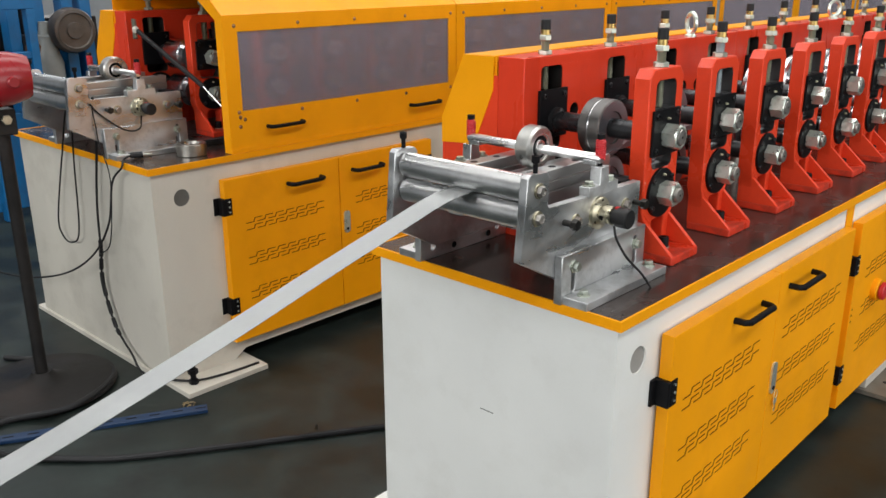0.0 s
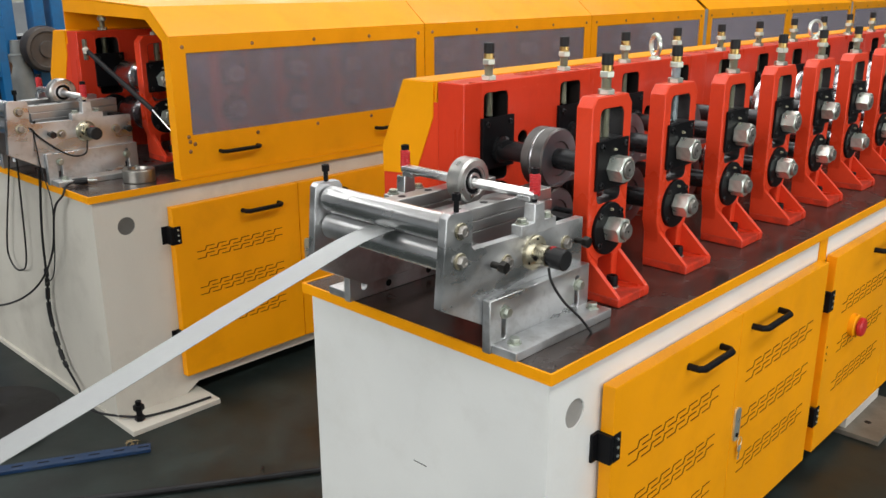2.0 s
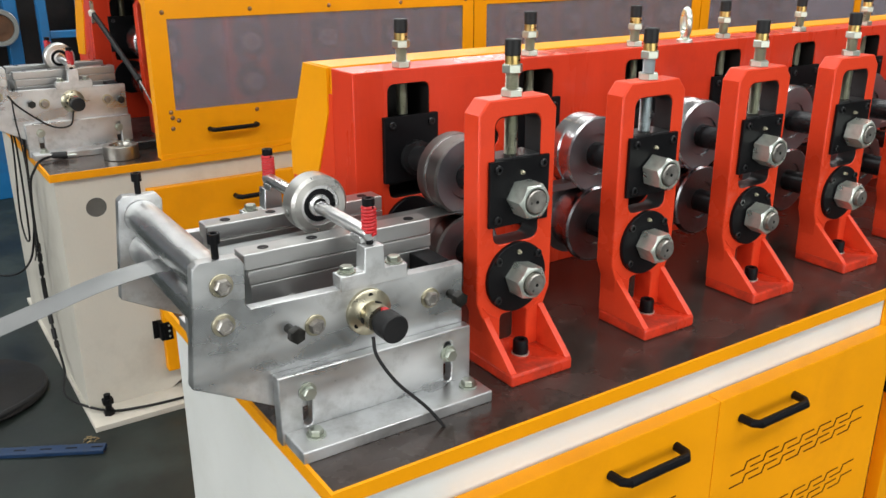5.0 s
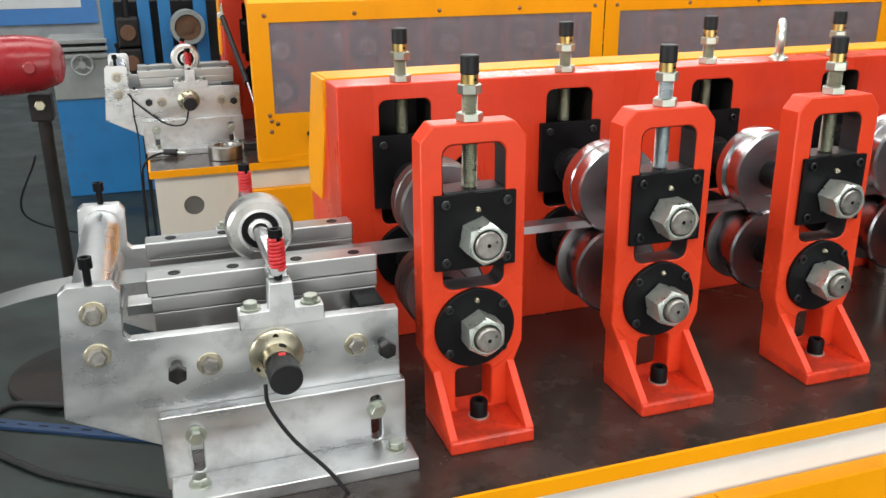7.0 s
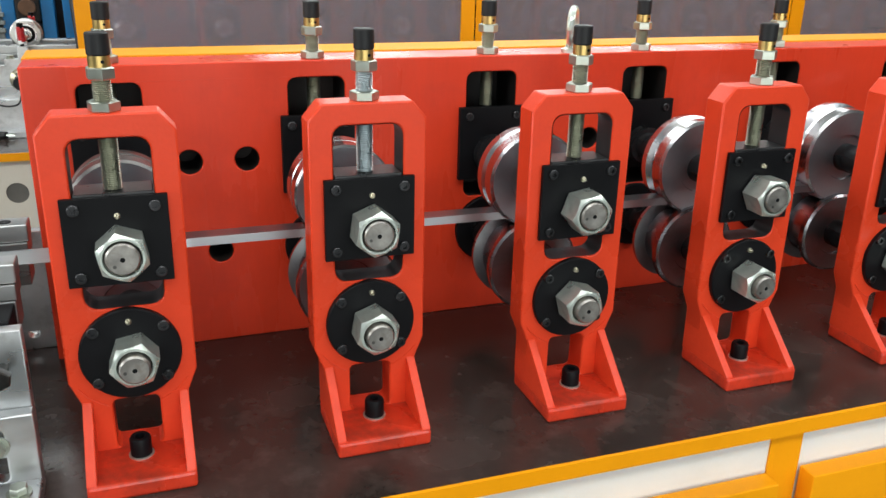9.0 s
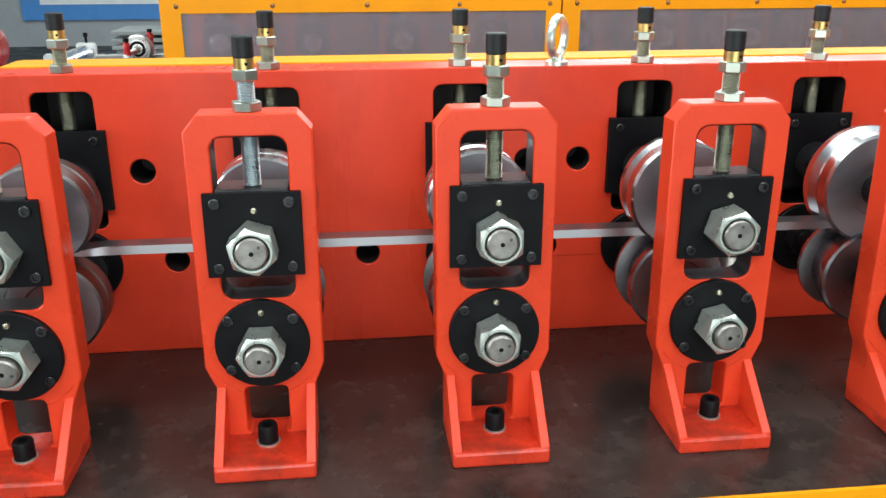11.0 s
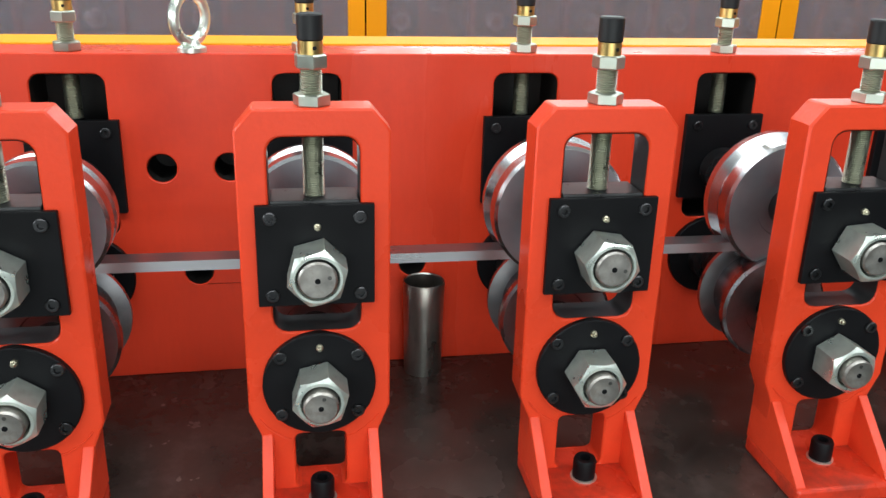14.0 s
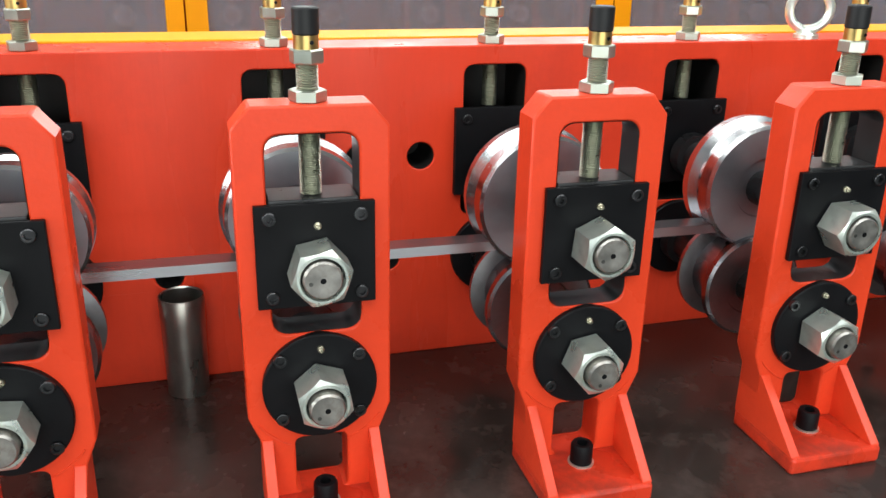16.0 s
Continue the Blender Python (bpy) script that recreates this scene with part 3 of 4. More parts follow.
    for dy, dz in ((-0.042, 0.036), (0.042, 0.036), (-0.042, -0.034), (0.042, -0.034)):
        part("cap_screw", lathe(B(), (xf + 0.008, y + dy, ZL + dz), "x", [(0, 0.0072), (0.0034, 0.0072), (0.0042, 0.0062), (0.0042, 0.0037), (0.0006, 0.0037), (0.0006, 0)], 14), SCREW, flg)
    part("grease_nipple", lathe(B(), (xf + 0.008, y + 0.001, ZL + 0.046), "x", [(0, 0.0038), (0.003, 0.0038), (0.004, 0.0024), (0.0065, 0.0028), (0.008, 0.0016)], 12), ZYELLOW, flg, "brass grease nipple")
    stud(t, -0.193, y, 1.148, 1.2425, zinc)
    return t


first_stand = roll_stand()
first_stand.location += Vector((0.005, -0.004, 0))
for k in range(2, COUNT):
    copy_thing(first_stand, pose(-0.2, stand_y(k), TOP))
bright_stand = roll_stand(True)
bright_stand.location = (-0.2, stand_y(1), TOP)
tagged(bright_stand, "orange-red cast roll stand with a bright zinc adjusting screw")


# ---- gear housing wall ----
def gear_housing():
    y0, y1 = 0.32, 0.32 + COUNT * PITCH + 0.1
    t = thing("gear_housing", (-0.6, y0, TOP), "long orange-red gear housing with bearing windows and yellow cover", "gear housing")
    yc = [stand_y(k) - (0.008 if k == 0 else 0.001) for k in range(COUNT)]
    holes = [rrect(y - 0.047, y + 0.047, 1.0, 1.223, 0.014) for y in yc]
    for y in yc:
        holes.append(ring(y + 0.149, 0.940, 0.0200))
    for k, y in enumerate(yc):
        if k % 2 == 0:
            z = 1.094
            holes += [ring(y + 0.110, z, 0.0200), ring(y + 0.200, z, 0.0200)]
    part("wall_plate", prism(B(), "x", -0.60, -0.514, [(y0, TOP), (y1, TOP), (y1, 1.250), (y0, 1.250)], holes), PLATERED, t, "thick orange-red steel plate", 30, 0.002)
    # near-black lining and backing sheet put the openings' shade into colour
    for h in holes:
        part("opening_lining", lining(B(), -0.599, -0.5155, h), IRON, t, "near-black lining, the opening's shade put into its colour")
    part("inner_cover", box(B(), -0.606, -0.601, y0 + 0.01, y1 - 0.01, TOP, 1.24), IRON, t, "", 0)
    part("gear_cover", prism(B(), "y", y0 + 0.004, y1, [(-0.607, TOP), (-0.607, 1.252), (-0.717, 1.250), (-0.797, 1.073), (-0.797, TOP)]), YELLOW, t, "yellow sheet gear cover", 0, 0.002)
    part("end_cover", prism(B(), "y", y0 - 0.003, y0 + 0.003, [(-0.613, 1.249), (-0.717, 1.249), (-0.797, 1.073), (-0.797, 1.003), (-0.678, 1.012), (-0.615, 1.162)]), YELLOW, t, "yellow end plate", 0)
    part("end_plate", prism(B(), "y", y0, y0 + 0.0035, [(-0.6, TOP), (-0.6, 1.2), (-0.613, 1.2), (-0.797, 1.04), (-0.797, TOP)]), RED, t, "", 0)
    for k, y in enumerate(yc):
        cov = part("block_cover", box(B(), -0.514, -0.504, y - 0.061, y + 0.061, 1.034, 1.163), BLACK, t, "black square bearing cover", 0, 0.001)
        for dy in (-0.044, 0.044):
            part("cap_screw", lathe(B(), (-0.504, y + dy, 1.147), "x", [(0, 0.0072), (0.0034, 0.0072), (0.0042, 0.0062), (0.0042, 0.0037), (0.0006, 0.0037), (0.0006, 0)], 12), SCREW, cov)
        part("bearing_flange", cyl(B(), (-0.514, y, ZL), "x", 0.062, 0.010, 36, 0.0015), BLACK, t, "round black bearing flange")
        stud(t, -0.540, y, 1.16, 1.250)
    return t


housing = gear_housing()
housing.location.x += 0.012
housing.rotation_euler[2] = radians(0.6)   # a little askew to the row of stands


# ---- rolls and shafts ----
ROLL_SHAPES = [
    # upper and lower profile: (distance from the roll's back face, radius)
    ([(0, 0.068), (0.003, 0.072), (0.024, 0.072), (0.026, 0.070), (0.030, 0.070), (0.032, 0.072), (0.060, 0.072), (0.063, 0.068)],
     [(0, 0.066), (0.004, 0.070), (0.028, 0.070), (0.030, 0.067), (0.034, 0.070), (0.060, 0.070), (0.063, 0.066)]),
    ([(0, 0.072), (0.004, 0.076), (0.028, 0.075), (0.031, 0.073), (0.034, 0.075), (0.060, 0.075), (0.063, 0.072)],
     [(0, 0.075), (0.003, 0.079), (0.010, 0.079), (0.015, 0.064), (0.063, 0.064), (0.068, 0.078), (0.078, 0.078), (0.081, 0.074)]),
    ([(0, 0.073), (0.004, 0.077), (0.020, 0.077), (0.024, 0.071), (0.032, 0.071), (0.036, 0.077), (0.058, 0.077), (0.062, 0.073)],
     [(0, 0.074), (0.003, 0.078), (0.010, 0.078), (0.015, 0.062), (0.063, 0.062), (0.068, 0.077), (0.078, 0.077), (0.081, 0.073)]),
    ([(0, 0.077), (0.004, 0.081), (0.018, 0.082), (0.024, 0.073), (0.032, 0.073), (0.038, 0.081), (0.058, 0.081), (0.062, 0.077)],
     [(0, 0.073), (0.004, 0.077), (0.011, 0.077), (0.016, 0.058), (0.062, 0.058), (0.068, 0.076), (0.080, 0.076), (0.083, 0.072)]),
    ([(0, 0.085), (0.004, 0.090), (0.018, 0.091), (0.026, 0.081), (0.033, 0.079), (0.040, 0.087), (0.058, 0.086), (0.062, 0.082)],
     [(0, 0.070), (0.004, 0.075), (0.011, 0.075), (0.016, 0.056), (0.064, 0.056), (0.070, 0.074), (0.080, 0.074), (0.083, 0.070)]),
]


def hex_nut(x, y, z, r, bore):
    """Hex nut with a turned chamfer and a bored face, a corner on the y axis."""
    bm = B()
    h, seg = 0.040, 48
    flat = r * math.cos(math.pi / 6)
    rim = flat * 0.93
    rows = [[], [], [], [], []]
    for i in range(seg):
        a = 2 * math.pi * i / seg
        off = (a % (math.pi / 3)) - math.pi / 6
        rad = flat / math.cos(off)
        spots = ((0, rad), (h - (rad - rim) * 0.7, rad), (h, rim), (h, bore + 0.0015), (h - 0.004, bore))
        for row, (d, q) in zip(rows, spots):
            row.append(bm.verts.new((x + d, y + q * math.cos(a), z + q * math.sin(a))))
    for r0, r1 in zip(rows, rows[1:]):
        for i in range(seg):
            bm.faces.new((r0[i], r0[(i + 1) % seg], r1[(i + 1) % seg], r1[i]))
    return bm


def two_tone(ob, face_material):
    """Flat ends square to the shaft take the duller turned finish."""
    ob.data.materials.append(face_material)
    for p in ob.data.polygons:
        if abs(p.normal.x) > 0.9:
            p.material_index = 1


SHAFT_SPEED = 100.0   # degrees a second; the upper shafts turn one way, the lower ones the other
UPPER_PHASE = [40, 22, 10, 55, 31, 45, 22, 48, 15, 33, 52, 8]
LOWER_PHASE = [10, 20, 45, 33, 20, 50, 12, 38, 27, 5, 41, 18]
TURNING = []          # (thing or part, place in its parent's space, first angle, degrees a second)


def roll_pair(k, dx=0.0, dy=0.0, dz=0.0, shape=None, runs=False):
    """Upper and lower roll with shaft, end and nut: each turns as one piece."""
    y = stand_y(k) + dy
    up, low = ROLL_SHAPES[min(k, 4)] if shape is None else (shape, shape)
    for z, prof, word, first, speed, tip, bore, size in ((ZU, up, "upper", UPPER_PHASE[k], SHAFT_SPEED, 0.0460, 0.0200, 0.0316),
                                                         (ZL, low, "lower", LOWER_PHASE[k], -SHAFT_SPEED, 0.0525, 0.0188, 0.0308)):
        z += dz
        t = thing("forming_roll", (XS + dx, y, z), f"polished steel {word} roll on a dark shaft with hex nut", "forming roll", "forming rolls")
        x0 = XS - 0.008 - prof[-1][0] / 2 + dx
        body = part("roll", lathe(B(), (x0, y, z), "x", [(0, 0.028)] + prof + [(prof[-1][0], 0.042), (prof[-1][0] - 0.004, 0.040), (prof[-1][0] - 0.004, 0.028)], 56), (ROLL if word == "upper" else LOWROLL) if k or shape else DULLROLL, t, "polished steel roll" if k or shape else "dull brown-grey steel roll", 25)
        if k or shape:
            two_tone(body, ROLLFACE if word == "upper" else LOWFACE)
        if not k and shape is None:
            two_tone(body, ROLLFACE)
            if word == "upper":
                part("bright_band", lathe(B(), (x0, y, z), "x", [(0.0255, 0.0700), (0.0262, 0.0704), (0.0298, 0.0704), (0.0305, 0.0700)], 56), ROLL, t, "bright worn band between two knurled ones")
        sh = B()
        lathe(sh, (-0.5045 + dx, y, z), "x", [(0, 0.034), (0.022, 0.034), (0.024, 0.025), (0.2765, 0.025), (0.2765, 0.0195), (0.2825, 0.0195)], 28)
        part("shaft", sh, SHAFT, t, "black shaft with spacer sleeves")
        part("sleeve_ring", cyl(B(), (-0.2375 + dx, y, z), "x", 0.0275, 0.012, 28, 0.001), ROLL, t, "bright ring")
        end = part("shaft_end", lathe(B(), (-0.164 + dx, y, z), "x", [(0, bore), (tip - 0.002, bore), (tip, bore - 0.002), (tip, 0.0)], 28), TURNED, t, "turned shaft end with a centre hole")
        part("centre_hole", cyl(B(), (-0.164 + tip + dx, y, z), "x", 0.003, 0.0004, 12), BLACK, end)
        part("punch_mark", cyl(B(), (-0.164 + tip + dx, y + bore * 0.62, z), "x", 0.0022, 0.0003, 10), DULLROLL, end, "small punched mark")
        part("shaft_nut", hex_nut(-0.161 + dx, y, z, size, bore + 0.0012), ZINC, t, "large plated hex nut", 14)
        t.rotation_euler[0] = radians(first)
        if runs:
            TURNING.append((t, (XS + dx, y, z), first, speed))


for k in range(COUNT):
    roll_pair(k, runs=True)


# ---- lifting eyes ----
def eye_bolt(x, y, z, ux, uy):
    t = thing("lifting_eye", (x, y, z), "plain steel lifting eye bolt screwed into the housing's top", "eye bolt", "lifting eyes")
    part("shank", lathe(B(), (x, y, z), "z", [(0, 0.019), (0.006, 0.019), (0.009, 0.012), (0.016, 0.009)], 20), ZINC, t)
    bm = B()
    pts = [(x + ux * 0.031 * math.sin(a), y + uy * 0.031 * math.sin(a), z + 0.044 - 0.031 * math.cos(a)) for a in [2 * math.pi * i / 24 for i in range(24)]]
    pts.append(pts[0])
    sweep(bm, pts, 0.0072, 10)
    part("eye", bm, ZINC, t)
    return t


eye_bolt(-0.528, 1.228, 1.250, 0.82, -0.57)
eye_bolt(-0.545, 2.53, 1.250, 0.4, 0.92)

# ---- tube left on the table ----
tube = single("steel_tube", lathe(B(), (-0.4825, 1.541, TOP), "z", [(0, 0.0255), (0, 0.0285), (0.06, 0.0292), (0.11, 0.0302), (0.145, 0.0312), (0.147, 0.0300), (0.145, 0.0285), (0.01, 0.0255), (0, 0.0255)], 36), TUBE, (-0.4825, 1.541, TOP),
              "short dull steel tube standing on end on the table", "tube")


# ---- entry guide ----
def bolt_head(x, y, z, axis="x", af=0.019, h=0.012, mat_=None, parent=None, name="bolt", flange=True, turn=0.0):
    bm = B()
    if name == "plated_bolt":
        part("washer", cyl(B(), (x, y, z), axis, af * 0.76, 0.003, 24, 0.0008), ZYELLOW, parent, "yellow plated washer")
        bolt = part(name, lathe(bm, (x, y, z), axis, [(0, af * 0.56), (h * 0.8, af * 0.56), (h, af * 0.47), (h, af * 0.34), (h - 0.0015, af * 0.3), (h - 0.0015, 0)], 6, turn), TURNED, parent, "dull hex bolt")
        return bolt
    if flange:
        cyl(bm, (x, y, z), axis, af * 0.78, 0.003, 24)
    hexa(bm, (x, y, z), axis, af, h, turn)
    return part(name, bm, mat_ or ZYELLOW, parent)


STRIP_SPEED = SHAFT_SPEED * 0.071   # degrees times metres a second, by the rolls' working radius


def entry_guide():
    t = thing("entry_guide", (-0.35, 0.1, TOP), "machined steel entry guide with chromed rollers and measuring wheel", "strip guide")
    # side plates
    def plate(xa, xb, name="side_plate"):
        ol = [(-0.119, 1.070), (-0.111, 1.077), (-0.055, 1.075), (-0.047, 1.064), (-0.050, 1.004), (-0.043, 0.996), (0.314, 0.991), (0.314, 0.82), (0.01, 0.82), (-0.135, 0.897)]
        return part(name, prism(B(), "x", xa, xb, ol), MACHINED, t, "machined grey steel side plate", 30, 0.0015)
    near = plate(-0.172, -0.152)
    far = plate(-0.552, -0.532)
    for x0, s in ((-0.152, 1), (-0.552, -1)):
        # angle bracket with slots
        a0, a1 = sorted((x0, x0 + s * 0.021))
        slot = lambda yc: rrect(yc - 0.0075, yc + 0.0075, 0.799, 0.871, 0.007)
        br = part("angle_bracket", prism(B(), "x", a0 + (0.001 if s > 0 else 0), a1 - (0.001 if s < 0 else 0), [(-0.020, TOP), (0.316, TOP), (0.316, 0.889), (-0.020, 0.889)], [slot(0.024), slot(0.272)]), MACHINED, t,
                  "milled steel angle bracket with slotted holes", 30, 0.002)
        f0, f1 = sorted((x0 + s * 0.021, x0 + s * 0.084))
        part("bracket_foot", box(B(), f0, f1, -0.014, 0.316, TOP, TOP + 0.020), MACHINED, br, "", 0, 0.002)
        ax = AX["x"] if s > 0 else (Vector((-1, 0, 0)), Vector((0, 1, 0)), Vector((0, 0, 1)))
        for yb, zb in ((0.024, 0.857), (0.272, 0.850)):
            bolt_head(x0 + s * 0.021, yb, zb, ax, 0.018, 0.014, NUTZ, br, "slot_bolt")
        for yb in (0.022, 0.292):
            bolt_head(x0 + s * 0.050, yb, TOP + 0.020, "z", 0.019, 0.012, NUTZ, br, "foot_bolt")
        # bolts through the side plate
        for yb, zb in ((-0.082, 1.040), (-0.084, 0.982), (0.052, 0.948), (0.251, 0.945)):
            bolt_head(x0 if s > 0 else x0, yb, zb, ax, 0.022, 0.013, ZYELLOW, near if s > 0 else far, "plated_bolt", True, 0.3 * yb * 40)
        for yb, zb in ((0.010, 0.954), (0.289, 0.944)):
            b = B()
            cyl(b, (x0, yb, zb), ax, 0.007, 0.032, 14)
            hexa(b, (x0 + s * 0.022, yb, zb), ax, 0.022, 0.014, 0.4)
            part("set_bolt", b, DARKBOLT, near if s > 0 else far, "weathered set bolt")
        # screw on top of the plate
        xm = x0 - s * 0.010
        sc = B()
        cyl(sc, (xm, -0.083, 1.070), "z", 0.005, 0.030, 14)
        lathe(sc, (xm, -0.083, 1.098), "z", [(0, 0.0085), (0.014, 0.0085), (0.014, 0.005), (0.006, 0.005), (0.006, 0)], 18)
        part("top_screw", sc, BLACK, near if s > 0 else far, "black socket screw")
        # tee bracket that carries the wheel's spindle
        tb = part("tee_bracket", prism(B(), "x", min(xm - 0.014, xm + 0.014), max(xm - 0.014, xm + 0.014),
                                       [(0.095, 0.990), (0.209, 0.990), (0.209, 1.014), (0.170, 1.014), (0.168, 1.052), (0.137, 1.052), (0.135, 1.014), (0.095, 1.014)]), MACHINED, t, "machined tee bracket", 30, 0.0015)
        for yb in (0.112, 0.193):
            bolt_head(xm, yb, 1.014, "z", 0.018, 0.011, NUTZ, tb, "bracket_bolt")
        sp = B()
        n, turns = 150, 8
        sweep(sp, [(xm + 0.0095 * math.cos(2 * math.pi * turns * i / n), 0.152 + 0.0095 * math.sin(2 * math.pi * turns * i / n), 1.068 + 0.042 * i / n) for i in range(n + 1)], 0.0026, 6)
        part("spring", sp, SPRING, tb, "red compression spring", 60)
        pin = B()
        cyl(pin, (xm, 0.152, 1.05), "z", 0.0055, 0.062, 14)
        lathe(pin, (xm, 0.152, 1.112), "z", [(0, 0.0095), (0.011, 0.0095), (0.011, 0.005), (0.004, 0.005), (0.004, 0)], 18)
        part("spring_screw", pin, BLACK, tb, "black socket screw")
    # rollers
    for z, r in ((1.040, 0.0285), (0.982, 0.0285)):
        bm = lathe(B(), (-0.531, -0.085, z), "x", [(0, 0.012), (0.004, 0.012), (0.004, r - 0.002), (0.006, r), (0.352, r), (0.354, r - 0.002), (0.354, 0.012), (0.358, 0.012)], 48)
        roller = part("roller", bm, CHROME, t, "polished chromed roller", pivot=(-0.354, -0.085, z))
        TURNING.append((roller, tuple(roller.location), 0.0, math.copysign(STRIP_SPEED / r, z - 1.01)))
    # guide bars, in layers
    for x0, x1 in ((-0.274, -0.234), (-0.436, -0.396)):
        g = part("guide_bar", box(B(), x0, x1, -0.018, 0.306, 1.020, 1.045), GROUND_STEEL, t, "machined guide bar with countersunk screws", 0, 0.002)
        part("bar_layer", box(B(), x0 - 0.004, x1 + 0.004, -0.014, 0.304, 0.998, 1.0195), GROUND_STEEL, g, "", 0, 0.0015)
        part("bar_layer", box(B(), x0 - 0.004, x1 + 0.004, -0.012, 0.302, 0.955, 0.9975), GROUND_STEEL, g, "", 0, 0.0015)
        for yb in (0.02, 0.10, 0.19, 0.275):
            part("countersunk_screw", lathe(B(), (0.5 * (x0 + x1), yb, 1.0445), "z", [(0, 0.009), (0.0012, 0.0085), (0.0012, 0.005), (0.0004, 0)], 18), BLACK, g)
    for yb in (0.052, 0.253):
        part("cross_rod", cyl(B(), (-0.533, yb, 0.962), "x", 0.009, 0.362, 18), GROUND_STEEL, t, "round cross rod")
    for xa in (-0.428, -0.272):
        part("support_block", box(B(), xa, xa + 0.045, -0.055, 0.02, 0.936, 0.953), MACHINED, t, "small steel block below the rollers", 0, 0.0015)
    for yb in (0.10, 0.235):
        part("bracket_hole", cyl(B(), (-0.5515, yb, 0.797), "x", 0.0085, 0.0006, 16), BLACK, t)
    part("set_block", box(B(), -0.25, -0.172, 0.262, 0.30, 0.965, 0.995), BLACK, t, "", 0, 0.002)
    # measuring wheel on its spindle
    sp = part("spindle", lathe(B(), (-0.545, 0.150, 1.068), "x", [(0, 0.009), (0.002, 0.011), (0.385, 0.011), (0.389, 0.009)], 28), CHROME, t, "bright round spindle")
    w = part("measuring_wheel", lathe(B(), (-0.366, 0.150, 1.071), "x", [(0, 0.016), (0, 0.042), (0.004, 0.049), (0.006, 0.050), (0.038, 0.050), (0.043, 0.045), (0.043, 0.0335), (0.008, 0.0335), (0.008, 0.013)], 56),
             WHEEL, t, "turned steel measuring wheel", 20, pivot=(-0.366, 0.150, 1.071))
    TURNING.append((w, tuple(w.location), 0.0, STRIP_SPEED / 0.050))
    part("wheel_bearing", lathe(B(), (-0.366, 0.150, 1.071), "x", [(0.009, 0.0276), (0.038, 0.0276), (0.038, 0.0184), (0.012, 0.0184)], 36), BLACK, w, "black bearing seal")
    part("bearing_ring", lathe(B(), (-0.366, 0.150, 1.071), "x", [(0.012, 0.0334), (0.041, 0.0334), (0.041, 0.0285), (0.039, 0.0277), (0.012, 0.0277)], 36), CHROME, w, "bright outer bearing ring", 20)
    part("bearing_ring", lathe(B(), (-0.366, 0.150, 1.071), "x", [(0.012, 0.0183), (0.041, 0.0183), (0.042, 0.0175), (0.042, 0.012), (0.012, 0.0112)], 36), CHROME, w, "bright inner bearing ring", 20)
    for xx in (-0.187, -0.527):
        part("spindle_end", box(B(), xx - 0.012, xx + 0.022, 0.138, 0.166, 1.0525, 1.064), MACHINED, sp, "", 0, 0.002)
    # encoder
    e = part("encoder_flange", lathe(B(), (-0.152, 0.140, 0.949), "x", [(0, 0.037), (0.006, 0.037), (0.009, 0.034), (0.014, 0.021), (0.040, 0.021), (0.040, 0.018)], 40), ZYELLOW, t, "plated encoder flange")
    for a in (70, 190, 310):
        ca, sa_ = math.cos(radians(a)), math.sin(radians(a))
        part("drum_slot", cyl(B(), (-0.131, 0.140 + 0.0165 * ca, 0.949 + 0.0165 * sa_), (Vector((0, ca, sa_)), Vector((1, 0, 0)), Vector((0, -sa_, ca))), 0.0055, 0.0052, 14), BLACK, e, "dark opening in the drum")
    part("encoder", lathe(B(), (-0.113, 0.142, 0.948), "x", [(0, 0.018), (0.010, 0.018), (0.012, 0.022), (0.040, 0.022), (0.042, 0.020), (0.042, 0)], 36), RUBBER, e, "black rotary encoder")
    part("encoder_sticker", box(B(), -0.108, -0.099, 0.138, 0.147, 0.9655, 0.9702), SPRING, e, "", 0)
    for dy, dz in ((0.0, 0.029), (-0.025, -0.015), (0.025, -0.015)):
        part("flange_screw", cyl(B(), (-0.145, 0.140 + dy, 0.949 + dz), "x", 0.004, 0.004, 12), BLACK, e)
    return t


guide = entry_guide()
guide.location.y = 0.111
single("encoder_cable", sweep(B(), curve_points([(-0.095, 0.128, 0.934), (-0.088, 0.130, 0.905), (-0.075, 0.155, 0.86), (-0.058, 0.195, 0.815), (-0.047, 0.221, 0.778)]), 0.0028, 8), RUBBER, (-0.047, 0.221, 0.778),
       "grey cable from the encoder into the table top", "cable")


